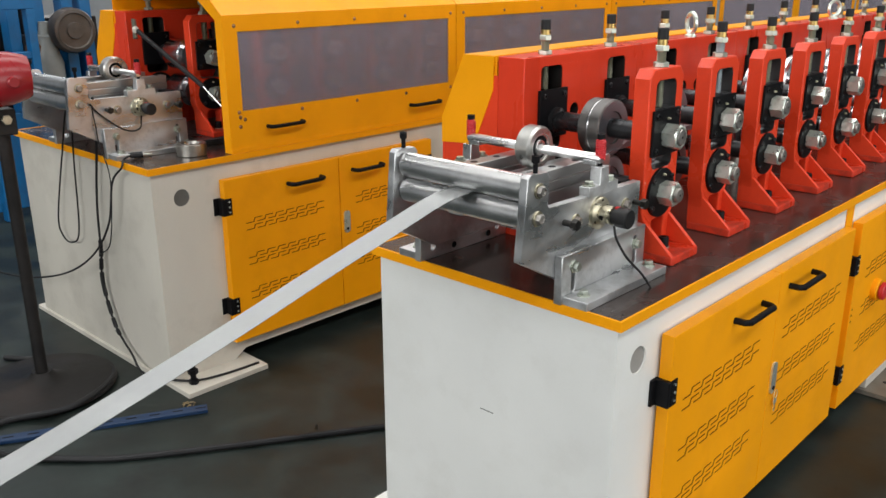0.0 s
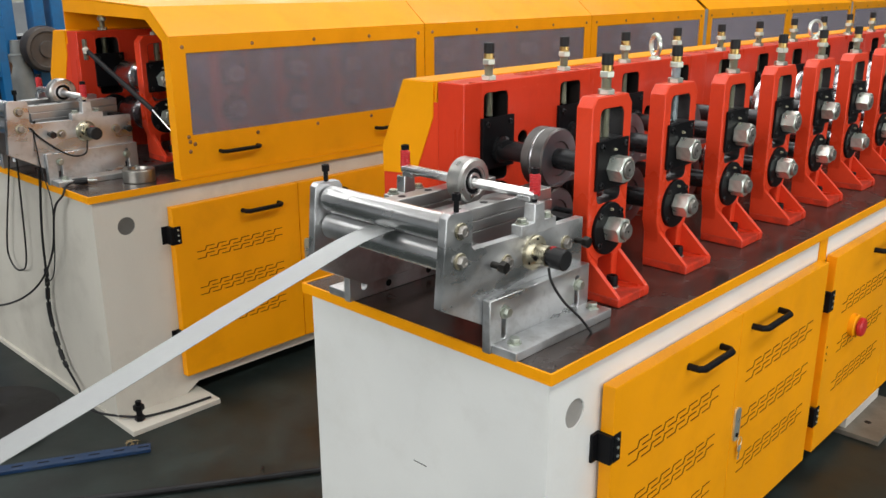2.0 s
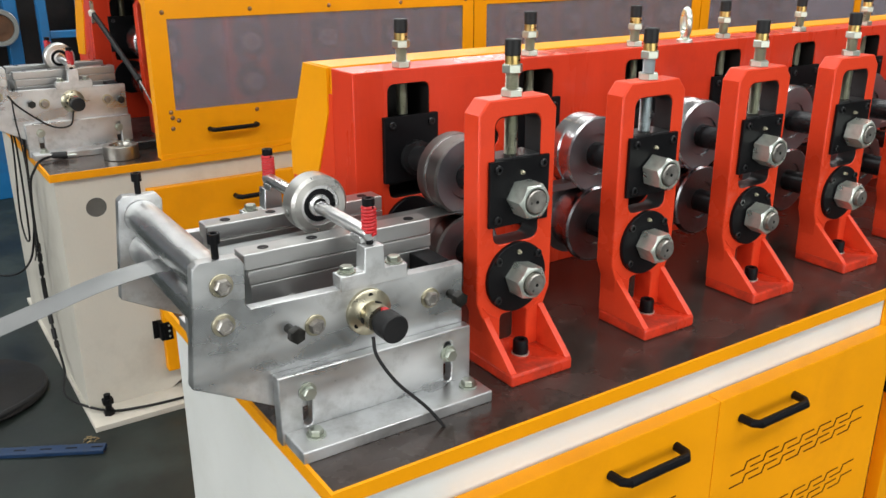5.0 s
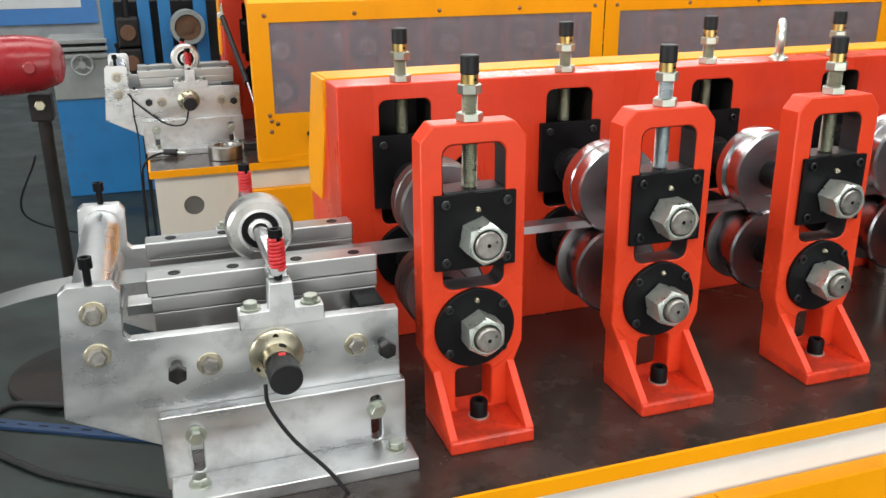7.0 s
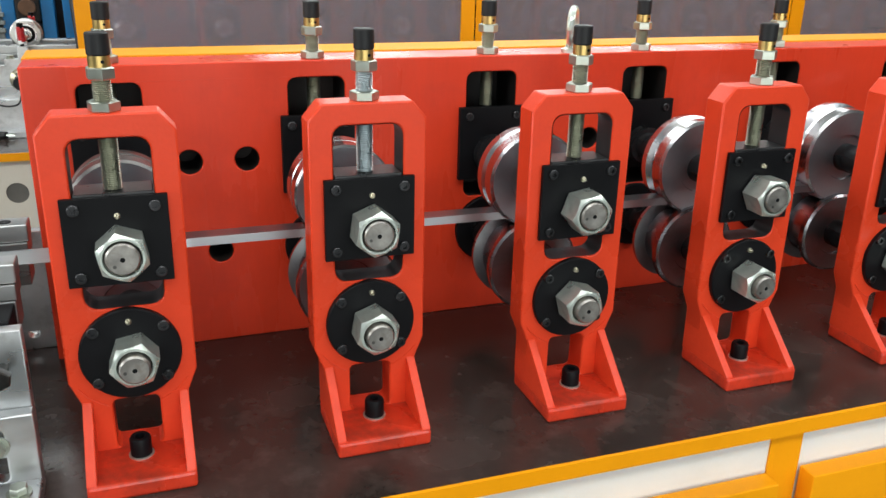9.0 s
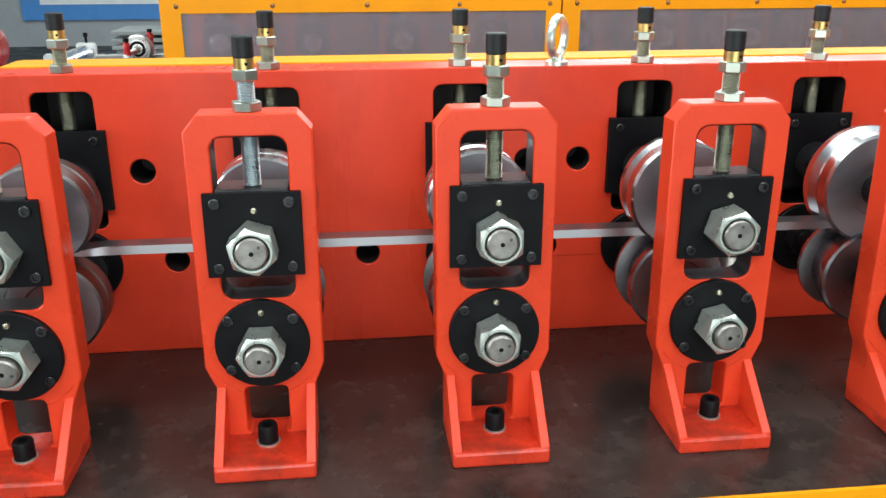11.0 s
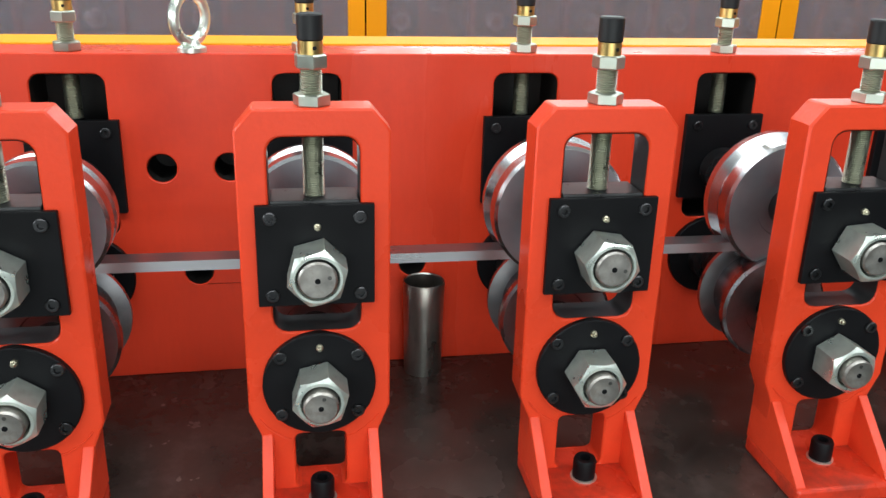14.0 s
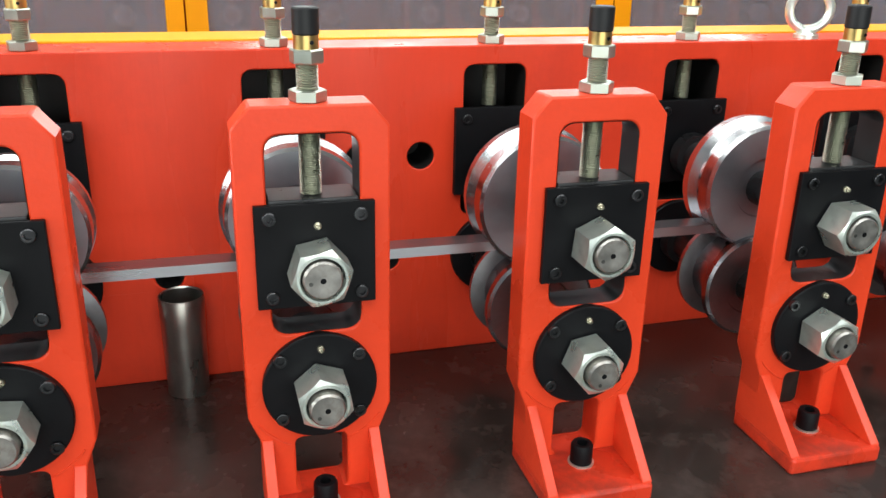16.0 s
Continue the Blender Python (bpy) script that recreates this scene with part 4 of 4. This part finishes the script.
# ---- steel strip ----
def strip():
    t = thing("steel_strip", (XS, -0.1, 1.018), "bright galvanised steel strip running through the rolls", "steel strip")
    path = [(-2.6, 0.44), (-2.0, 0.58), (-1.5, 0.695), (-1.06, 0.791), (-0.886, 0.830), (-0.677, 0.882), (-0.48, 0.935), (-0.29, 0.983), (-0.19, 1.008), (-0.12, 1.0175), (-0.075, 1.0185), (0.30, 1.019), (Y1 - 0.03, 1.0195)]
    pts = curve_points([(0, y, z) for y, z in path], 8)
    bm = B()
    rows = []
    for p in pts:
        rows.append([bm.verts.new((XS + sx, p.y, p.z + dz)) for sx, dz in ((-0.030, 0), (0.030, 0), (0.030, -0.0009), (-0.030, -0.0009))])
    for a, b in zip(rows, rows[1:]):
        for i in range(4):
            bm.faces.new((a[i], a[(i + 1) % 4], b[(i + 1) % 4], b[i]))
    bm.faces.new(rows[0])
    bm.faces.new(rows[-1])
    part("flat_strip", bm, STRIP, t, "flat galvanised strip", 60)
    # the strip as it is folded, stand by stand
    bm = B()
    rows = []
    n = 80
    for i in range(n + 1):
        y = Y1 - 0.03 + 0.012 * i if i < 12 else Y1 + 0.114 + (COUNT - 0.5) * PITCH * (i - 12) / (n - 12)
        f = min(1.0, max(0.0, (y - Y1 + 0.02) / 0.10))
        a = radians(85) * f
        half, leg = 0.030 - 0.015 * f, 0.0125 * f
        sec = [(-half - leg * math.cos(a), 1.0205 - leg * math.sin(a) * 1.0), (-half, 1.0205), (half, 1.0205), (half + leg * math.cos(a), 1.0205 - leg * math.sin(a))]
        sec2 = [(x, z - 0.0012) if 0 < j < 3 else (x * 0.97, z) for j, (x, z) in enumerate(sec)]
        ring_ = [bm.verts.new((XS + x, y, z + 0.0095 * f)) for x, z in sec + sec2[::-1]]
        rows.append(ring_)
    for a, b in zip(rows, rows[1:]):
        for i in range(8):
            bm.faces.new((a[i], a[(i + 1) % 8], b[(i + 1) % 8], b[i]))
    bm.faces.new(rows[0])
    bm.faces.new(rows[-1])
    part("formed_strip", bm, FORMED, t, "strip folded into a shallow channel", 30)
    return t


strip()


# ---- switch and small marks on the front cabinet ----
FACE = DX + 0.032
sw = part("emergency_stop", lathe(B(), (FACE, 1.612, 0.408), "x", [(0, 0.038), (0.016, 0.038), (0.020, 0.034), (0.020, 0.015)], 32), YELLOW, front_table, "yellow collar of the stop button")
part("stop_button", lathe(B(), (FACE + 0.022, 1.612, 0.408), "x", [(-0.005, 0.018), (0.002, 0.020), (0.004, 0.031), (0.014, 0.031), (0.018, 0.026), (0.019, 0)], 32), SPRING, sw, "red mushroom button")
for yv, zv in ((0.212, 0.215), (1.408, 0.392)):
    for k in range(3):
        part("rivet", cyl(B(), (FACE - 0.0005, yv, zv - 0.022 * k), "x", 0.0035, 0.0015, 12), VENT, front_table)
sc_bm = B()
box(sc_bm, -0.372, -0.330, 0.0108, 0.0118, 0.434, 0.4355)
part("scratch", sc_bm, BLACK, front_table, "short dark scratch", 0)
kr = part("key_ring", sweep(B(), [(FACE + 0.010, 0.803 + 0.012 * math.sin(a), 0.318 + 0.014 * math.cos(a)) for a in [2 * math.pi * i / 14 for i in range(15)]], 0.0008, 6), ZINC, front_table)
part("key", prism(B(), "x", FACE + 0.007, FACE + 0.009, ring(0.808, 0.295, 0.010, 16) + [], []), ZINC, kr, "small key")
part("key_blade", box(B(), FACE + 0.007, FACE + 0.009, 0.805, 0.811, 0.262, 0.286), ZINC, kr)
# ---- second line, behind ----
BX, BY, BZ = BACK
back_table = machine_table("machine_table", -3.02, -1.870, -0.016, 10.0, TOP + BZ, "darker, streaked white steel machine cabinet with yellow-edged dark top", DARKWHITE, DARKHOLE, (0.112, 0.681))
for k in range(8):
    ya = 0.268 + (k // 2) * 2.28 + (k % 2) * 0.555
    left = k % 2 == 0
    cabinet_door(back_table, -1.884, ya, ya + 0.551, 0.067, 0.721, (ya + 0.29, ya + 0.455, 0.659) if left else (ya + 0.07, ya + 0.23, 0.659),
                 [(ya + 0.085, ya + 0.465, z, z + 0.054) for z in (0.508, 0.368, 0.228)], ya if left else ya + 0.551, 1 if left else -1, None if left else (ya + 0.03, 0.44), (0.103, 0.153))
copy_thing(guide, pose(-0.353 + BX, 0.113 + BY, TOP + BZ))
BED = 0.026
single("bed_plate", box(B(), -2.825, -2.085, 0.302, 4.15, TOP + BZ, TOP + BZ + BED), DARKSTEEL, (-2.4, 0.30, TOP + BZ), "dark steel bed plate under the rear roll stands", "bed plate", bevel=0.003)
for k in range(0, 12):
    copy_thing(first_stand, pose(-0.2 + BX, stand_y(k) + BY + 0.03, TOP + BZ + BED))
copy_thing(housing, pose(-0.6 + BX, 0.32 + BY, TOP + BZ + BED))
roll_pair(0, BX, BY + 0.03, BZ + BED, [(-0.02, 0.058), (-0.017, 0.062), (0.082, 0.062), (0.084, 0.066), (0.10, 0.066), (0.104, 0.062), (0.13, 0.058)])
for k in range(1, COUNT):
    roll_pair(k, BX, BY + 0.03, BZ + BED)


def hood(y0, y1, win, first=False):
    """Yellow guard hood with a smoked window, a sloping shoulder and a handle."""
    t = thing("guard_hood", (-1.876, y0, TOP + BZ), "closed yellow sheet-steel guard hood with smoked window", "guard hood", "guard hoods on the line behind")
    zb, zk, zt = TOP + BZ + 0.002, 1.308, 1.405
    part("front_sheet", prism(B(), "x", -1.880, -1.876, [(y0, zb), (y1, zb), (y1, zk), (y0, zk)], [[(win[0], 0.962), (win[1], 0.962), (win[1], 1.249), (win[0], 1.249)]]), YELLOW, t, "yellow painted sheet", 0)
    part("shoulder", prism(B(), "y", y0, y1, [(-1.876, zk), (-1.880, zk - 0.002), (-1.997, zt - 0.004), (-2.675, zt + 0.026), (-2.675, zt + 0.03), (-1.995, zt)]), YELLOW, t, "sloping yellow top sheet", 0)
    part("rear_sheet", box(B(), -2.680, -2.676, y0, y1, 1.262, zt + 0.028), YELLOW, t, "yellow rear sheet with a row of holes", 0)
    part("window", box(B(), -1.886, -1.8815, win[0] - 0.012, win[1] + 0.012, 0.950, 1.261), HOODGLASS, t, "smoked grey plastic pane", 0)
    part("bottom_flange", box(B(), -1.8757, -1.873, y0, y1, zb, zb + 0.016), YELLOW, t, "", 0, 0.001)
    bm = bar_handle(-1.876, y0 + 0.167, y0 + 0.329, 0.892, 0.0075, 0.03)
    part("handle", bm, BLACK, t, "black bow handle")
    bm = bar_handle(-1.876, y1 - 0.30, y1 - 0.12, 0.886, 0.0075, 0.03)
    part("handle", bm, BLACK, t, "black bow handle")
    n = max(2, round((win[1] - win[0]) / 0.28))
    for i in range(n + 1):
        y = win[0] - 0.012 + (win[1] - win[0] + 0.024) * i / n
        for z in (1.27, 0.94):
            part("screw", lathe(B(), (-1.876, y, z), "x", [(0, 0.0075), (0.003, 0.006), (0.005, 0.002)], 12), BRONZED, t)
    if first:
        part("end_sheet", prism(B(), "y", y0, y0 + 0.004, [(-1.880, zb), (-1.880, zk - 0.004), (-1.997, zt - 0.006), (-2.675, zt + 0.024), (-2.675, zt - 0.03), (-2.025, zt - 0.045), (-1.921, 1.29), (-1.921, zb)]), YELLOW, t, "", 0)
        for z, dy in ((0.958, 0.045), (0.905, 0.047), (0.93, 0.068)):
            part("screw", lathe(B(), (-1.876, y0 + dy, z), "x", [(0, 0.0075), (0.003, 0.006), (0.005, 0.002)], 12), BRONZED, t)
    return t


hood(0.331, 1.566, (0.392, 1.518), True)
hood(1.571, 2.853, (1.629, 2.795))
hood(2.858, 4.134, (2.916, 4.076))
hood(4.183, 5.459, (4.241, 5.401))
hood(5.464, 6.736, (5.522, 6.678))
hood(6.784, 8.061, (6.842, 8.003))
hood(8.066, 9.348, (8.119, 9.289))

# gas strut that carries the hood
strut = thing("gas_strut", (-2.52, 0.300, 1.24), "black gas strut with a bright rod between housing and hood", "gas strut")
sa, sb, sc_ = Vector((-2.43, 0.295, 1.236)), Vector((-2.03, 0.328, 1.045)), Vector((-1.93, 0.337, 0.980))
part("cylinder", sweep(B(), [sa, sb], 0.009, 14), RUBBER, strut, "black cylinder")
part("rod", sweep(B(), [sb, sc_], 0.0032, 10), CHROME, strut, "bright rod")
part("ball_joint", lathe(B(), sa - Vector((0, 0.004, 0.012)), "z", [(0, 0.004), (0.003, 0.011), (0.018, 0.013), (0.024, 0.009), (0.026, 0)], 16), DARKWHITE, strut, "white ball joint")
part("mount", box(B(), -2.458, -2.434, 0.2915, 0.3005, 1.20, 1.278), ZYELLOW, strut, "plated mounting plate", 0, 0.001)

# ring and plug on the rear table
single("steel_ring", lathe(B(), (-1.995, 0.233, TOP + BZ), "z", [(0, 0.034), (0, 0.054), (0.003, 0.056), (0.042, 0.056), (0.045, 0.054), (0.045, 0.036), (0.040, 0.034), (0, 0.034)], 40), TUBE,
       (-1.995, 0.233, TOP + BZ), "turned steel ring lying on the rear table", "ring", smooth=22)

# ---- standing fan ----
FX, FY = -2.242, -0.334
fan = thing("standing_fan", (FX, FY, FLOOR), "industrial standing fan, red motor on dark post and iron base", "fan")
part("base", lathe(B(), (FX, FY, FLOOR), "z", [(0, 0.25), (0.012, 0.262), (0.022, 0.258), (0.030, 0.10), (0.05, 0.05), (0.07, 0.035)], 56), IRON, fan, "round cast-iron base")
part("post", cyl(B(), (FX, FY, FLOOR + 0.04), "z", 0.022, 0.95, 20), IRON, fan, "dark post")
part("fork", box(B(), FX - 0.03, FX + 0.05, FY - 0.035, FY + 0.035, 0.93, 1.02), IRON, fan, "rusty swivel fork", 0, 0.006)
part("clamp_bolt", hexa(B(), (FX + 0.05, FY, 0.985), "x", 0.03, 0.012), ZYELLOW, fan, "rusty hex bolt")
fa = (Vector((0.25, 1.0, 0.05)).normalized(), Vector((1.0, -0.25, 0)).normalized(), Vector((0, 0, 1)))
part("motor", lathe(B(), (FX + 0.01, FY - 0.255, 1.11), fa, [(0, 0.06), (0.01, 0.085), (0.10, 0.096), (0.22, 0.094), (0.29, 0.086), (0.335, 0.072), (0.345, 0.066), (0.349, 0.045), (0.347, 0)], 36), FANRED, fan, "red painted motor housing")
part("knob", lathe(B(), (FX + 0.155, FY + 0.0, 1.12), "x", [(0, 0.02), (0.012, 0.02), (0.016, 0.016), (0.016, 0)], 18), FANRED, fan, "tilt screw")

# ---- floor clutter ----
bar = thing("blue_bar", (-1.794, -0.306, FLOOR), "blue painted slotted steel bar lying on the floor", "steel bar")
d = Vector((0.32, 0.60, 0)).normalized()
bm = B()
box(bm, -0.36, 0.335, -0.022, 0.022, 0, 0.014)
bmesh.ops.rotate(bm, verts=bm.verts, cent=(0, 0, 0), matrix=Matrix.Rotation(math.atan2(d.y, d.x), 3, "Z"))
bmesh.ops.translate(bm, verts=bm.verts, vec=(-1.794, -0.306, FLOOR))
part("bar", bm, BARBLUE, bar, "", 0, 0.002)
for k in range(9):
    bm = box(B(), -0.33 + 0.078 * k, -0.295 + 0.078 * k, -0.0035, 0.0035, 0.0138, 0.0146)
    bmesh.ops.rotate(bm, verts=bm.verts, cent=(0, 0, 0), matrix=Matrix.Rotation(math.atan2(d.y, d.x), 3, "Z"))
    bmesh.ops.translate(bm, verts=bm.verts, vec=(-1.794, -0.306, FLOOR))
    part("slot", bm, BLACK, bar, "", 0)
rng = random.Random(4)
for sx, sy, n, size in ((-1.718, -0.03, 7, 0.017), (-0.937, -0.13, 4, 0.012), (-1.247, 0.18, 3, 0.012)):
    swarf = B()
    for k in range(n):
        q = Vector((rng.uniform(-1, 1) * size, rng.uniform(-1, 1) * size, 0.003))
        w = Vector((rng.uniform(-1, 1), rng.uniform(-1, 1), 0.1)) * size
        sweep(swarf, [q - w, q + Vector((0, 0, 0.004)), q + w], 0.0014, 5)
    single("metal_swarf", bmesh_moved(swarf, (sx, sy, FLOOR)), SWARF if size > 0.015 else SCREW, (sx, sy, FLOOR), "curled metal swarf lying on the floor", "swarf", group="swarf on the floor")
single("hose", sweep(B(), curve_points([(-0.8, 0.72, FLOOR + 0.012), (-1.082, 0.317, FLOOR + 0.012), (-1.458, -0.263, FLOOR + 0.012), (-1.631, -0.47, FLOOR + 0.012), (-1.87, -0.641, FLOOR + 0.012), (-2.06, -0.567, FLOOR + 0.012),
                                        (-1.966, -0.33, FLOOR + 0.030), (-2.2, -0.09, FLOOR + 0.012), (-2.6, -0.34, FLOOR + 0.012)]), 0.011, 10), RUBBER, (-1.458, -0.263, FLOOR), "black rubber hose lying on the floor", "hose")


# ---- cables at the rear table ----
def cable(label, pts, r=0.0035):
    return single("cable", sweep(B(), curve_points(pts), r, 8), RUBBER, pts[-1], label, "cable")


YF = -0.024
cable("dark cable hanging in a loop from the rear guide", [(-2.217, -0.065, 1.05), (-2.357, -0.055, 0.98), (-2.517, YF, 0.80), (-2.652, YF, 0.50), (-2.637, YF, 0.415), (-2.557, YF, 0.40), (-2.472, YF, 0.47), (-2.427, YF, 0.78),
                                                             (-2.337, -0.045, 0.94), (-2.257, -0.025, 0.99)])
tie = cable("black cable bound with ties down the cabinet end", [(-2.177, -0.035, 1.03), (-2.207, YF, 0.90), (-2.277, YF, 0.62), (-2.297, YF, 0.42), (-2.317, YF, 0.28), (-2.257, YF, 0.12), (-2.147, YF, 0.03), (-1.997, -0.05, 0.0),
                                                             (-1.842, 0.04, -0.008), (-1.797, 0.155, -0.009), (-1.782, 0.315, -0.009)], 0.0045)
tp = curve_points([(-2.292, YF, 0.47), (-2.297, YF, 0.42), (-2.317, YF, 0.28), (-2.257, YF, 0.12), (-2.197, YF, 0.07)], 10)
for k in range(9):
    n0 = 1 + round(k * (len(tp) - 6) / 9)
    part("tape", sweep(B(), tp[n0:n0 + 4], 0.0085, 8), RUBBER, tie)
RT = TOP + BZ
plug = thing("mains_plug", (-2.085, 0.07, RT), "black mains plug with bright pins lying on the rear table", "plug")
part("plug_body", sweep(B(), curve_points([(-2.096, 0.035, RT + 0.012), (-2.088, 0.055, RT + 0.013), (-2.075, 0.080, RT + 0.014)]), 0.011, 10), RUBBER, plug)
for dx in (-0.006, 0.006):
    part("pin", sweep(B(), [(-2.075 + dx, 0.078 + 0.4 * dx, RT + 0.014), (-2.063 + dx, 0.105 + 0.4 * dx, RT + 0.014)], 0.0028, 8), ZINC, plug, "bright pin")
cable("black mains cable drooping from the plug to the fan", [(-2.094, 0.038, RT + 0.012), (-2.06, -0.005, RT + 0.008), (-2.03, -0.030, RT - 0.012), (-2.095, -0.040, 0.73), (-2.157, -0.045, 0.56), (-2.317, -0.055, 0.40), (-2.517, -0.095, 0.29), (-2.747, -0.165, 0.24), (-2.997, -0.245, 0.25),
                                                                (-2.597, -0.495, 0.5), (-2.277, -0.385, 0.80)], 0.004)
cable("thin dark cable across the rear guide plate", [(-2.159, 0.135, 0.945), (-2.147, 0.115, 0.90), (-2.147, 0.055, 0.905), (-2.159, -0.025, 0.97), (-2.162, -0.055, 1.01)], 0.003)
cable("grey cable hanging from the rear guide", [(-2.172, -0.045, 1.0), (-2.159, -0.045, 0.93), (-2.159, -0.04, 0.86), (-2.097, -0.045, 0.74), (-2.147, -0.05, 0.5), (-2.257, -0.045, 0.42)], 0.0023)

# ---- machines behind ----
M = -4.9
lathe_m = thing("blue_machine", (M, -0.1, FLOOR), "blue cabinet machine with a grey slide and handwheel", "machine")
part("cabinet", box(B(), M - 0.6, M, -0.40, 1.6, FLOOR + 0.035, 0.62), BLUE, lathe_m, "blue painted cabinet", 0, 0.006)
part("slide", box(B(), M - 0.40, M + 0.01, -0.40, -0.07, 0.62, 0.90), GREYCAST, lathe_m, "grey slide", 0, 0.008)
for k in range(3):
    part("rail", box(B(), M - 0.42, M + 0.03, -0.42, -0.06, 0.87 + 0.045 * k, 0.895 + 0.045 * k), GREYCAST, lathe_m, "bright slide rail", 0, 0.004)
hw = sweep(B(), [(M + 0.06, -0.215 + 0.060 * math.cos(a), 0.835 + 0.060 * math.sin(a)) for a in [2 * math.pi * i / 28 for i in range(29)]], 0.008, 8)
for a in (90, 210, 330):
    sweep(hw, [(M + 0.05, -0.215, 0.835), (M + 0.06, -0.215 + 0.060 * math.cos(radians(a)), 0.835 + 0.060 * math.sin(radians(a)))], 0.008, 6)
cyl(hw, (M + 0.01, -0.215, 0.835), "x", 0.022, 0.06, 16)
part("handwheel", hw, GREYCAST, lathe_m, "grey three-spoke handwheel")


mill_gearbox = single("mill_gearbox", box(B(), M - 0.55, M - 0.22, -0.05, 1.58, 0.5905, 1.16), IRON, (M - 0.4, 0.8, 0.59), "dark greasy gearbox block behind the blue columns", "gearbox", bevel=0.01)


def mill_stand(y0, y1, chocks=True, top=2.0):
    """Two blue columns with iron chocks between them."""
    t = thing("mill_stand", (M, 0.5 * (y0 + y1), 0.59), "blue two-column mill stand with dark greasy chocks", "roll stand", "blue mill stands")
    for y in (y0, y1):
        part("column", box(B(), M - 0.12, M, y, y + 0.075, 0.59, top), BLUE, t, "blue column", 0, 0.006)
    part("crosshead", box(B(), M - 0.12, M, y0, y1 + 0.095, top, top + 0.10), BLUE, t, "blue crosshead", 0, 0.006)
    if chocks:
        ym = 0.5 * (y0 + y1 + 0.075)
        w = 0.5 * (y1 - y0 - 0.08)
        for z in (0.80, 0.985):
            b = part("chock", box(B(), M - 0.11, M + 0.03, ym - w, ym + w, z - 0.088, z + 0.088), IRON, t, "dark iron chock", 0, 0.014)
            part("shaft_end", cyl(B(), (M + 0.03, ym, z), "x", 0.048, 0.03, 24, 0.004), RUST, b, "rusty shaft end")
        part("screw", cyl(B(), (M - 0.06, ym, 1.07), "z", 0.022, top - 1.07, 14), IRON, t)
    return t


stands = [mill_stand(-0.073, 0.140), mill_stand(0.262, 0.478, False), mill_stand(0.90, 1.06, True), mill_stand(1.25, 1.37, False)]
rr = thing("pipe_roll", (M, 0.425, 1.013), "grey pipe roll with a rusty core on the blue mill", "roll")
part("rim", lathe(B(), (M, 0.425, 1.013), "x", [(0, 0.074), (0, 0.104), (0.14, 0.107), (0.16, 0.101), (0.16, 0.080), (0.13, 0.076), (0.0, 0.074)], 40), GREYCAST, rr, "grey worn rim")
part("core", lathe(B(), (M + 0.01, 0.425, 1.013), "x", [(0, 0.0755), (0.135, 0.0755), (0.135, 0.03), (0.145, 0.03), (0.145, 0)], 32), RUST, rr, "rusty core")
big = thing("drum_roll", (M + 0.05, 1.26, 1.09), "large dark rounded steel roll on the blue mill", "roll")
part("drum", lathe(B(), (M + 0.02, 1.26, 1.09), "x", [(0, 0.10), (0.02, 0.138), (0.05, 0.145), (0.10, 0.142), (0.118, 0.132), (0.122, 0.112), (0.114, 0.105), (0.112, 0.055), (0.125, 0.05), (0.125, 0)], 40), DRUM, big, "worn rounded drum")
part("hub", lathe(B(), (M - 0.10, 1.26, 1.09), "x", [(0, 0.06), (0.13, 0.06)], 20), IRON, big)
bell = thing("bell_housing", (M + 0.02, 1.11, 0.89), "grey bell-shaped gear housing with a bright ring", "gear housing")
part("bell", lathe(B(), (M + 0.02, 1.11, 0.59), "z", [(0, 0.09), (0.30, 0.095), (0.36, 0.075), (0.44, 0.055), (0.47, 0.058), (0.48, 0.04), (0.56, 0.03), (0.56, 0)], 28), GREYCAST, bell)
rail = thing("steel_trestle", (M + 0.25, 0.80, FLOOR), "blue welded trestle beside the mill", "trestle")
part("post", box(B(), M + 0.20, M + 0.27, 0.915, 0.965, FLOOR + 0.035, 1.27), BLUE, rail, "", 0, 0.004)
part("post", box(B(), M + 0.20, M + 0.27, 0.62, 0.67, FLOOR + 0.035, 1.27), BLUE, rail, "", 0, 0.004)
part("beam", box(B(), M + 0.20, M + 0.27, 0.62, 0.965, 1.2705, 1.33), BLUE, rail, "", 0, 0.004)
part("beam", box(B(), M + 0.205, M + 0.265, 0.6705, 0.9145, 0.98, 1.02), BLUE, rail, "", 0, 0.004)
board = thing("wall_board", (-13.98, -1.5, 0.4), "blue wall board with a white panel", "board")
part("panel", box(B(), -13.999, -13.95, -4.2, -0.70, 0.38, 2.6), SIGNBLUE, board, "blue field", 0)
part("white_field", box(B(), -13.949, -13.94, -3.9, -0.92, 0.62, 2.4), SIGNWHITE, board, "white field", 0)
lathe_m.location += Vector((0, -0.16, -0.035))
for ob in (mill_gearbox, *stands, rr, big, bell):
    ob.location += Vector((0, -0.16, -0.005))
rail.location += Vector((0, -0.16, -0.035))


# ---- what turns ----
def motions():
    """The shafts with their rolls and nuts, the entry rollers and the measuring wheel turn steadily."""
    for ob, (x, y, z), first, speed in TURNING:
        steps = 32 if abs(speed) < 150 else 80
        walk(ob, [(16.0 * i / steps, pose(x, y, z, first + speed * 16.0 * i / steps)) for i in range(steps + 1)])


motions()
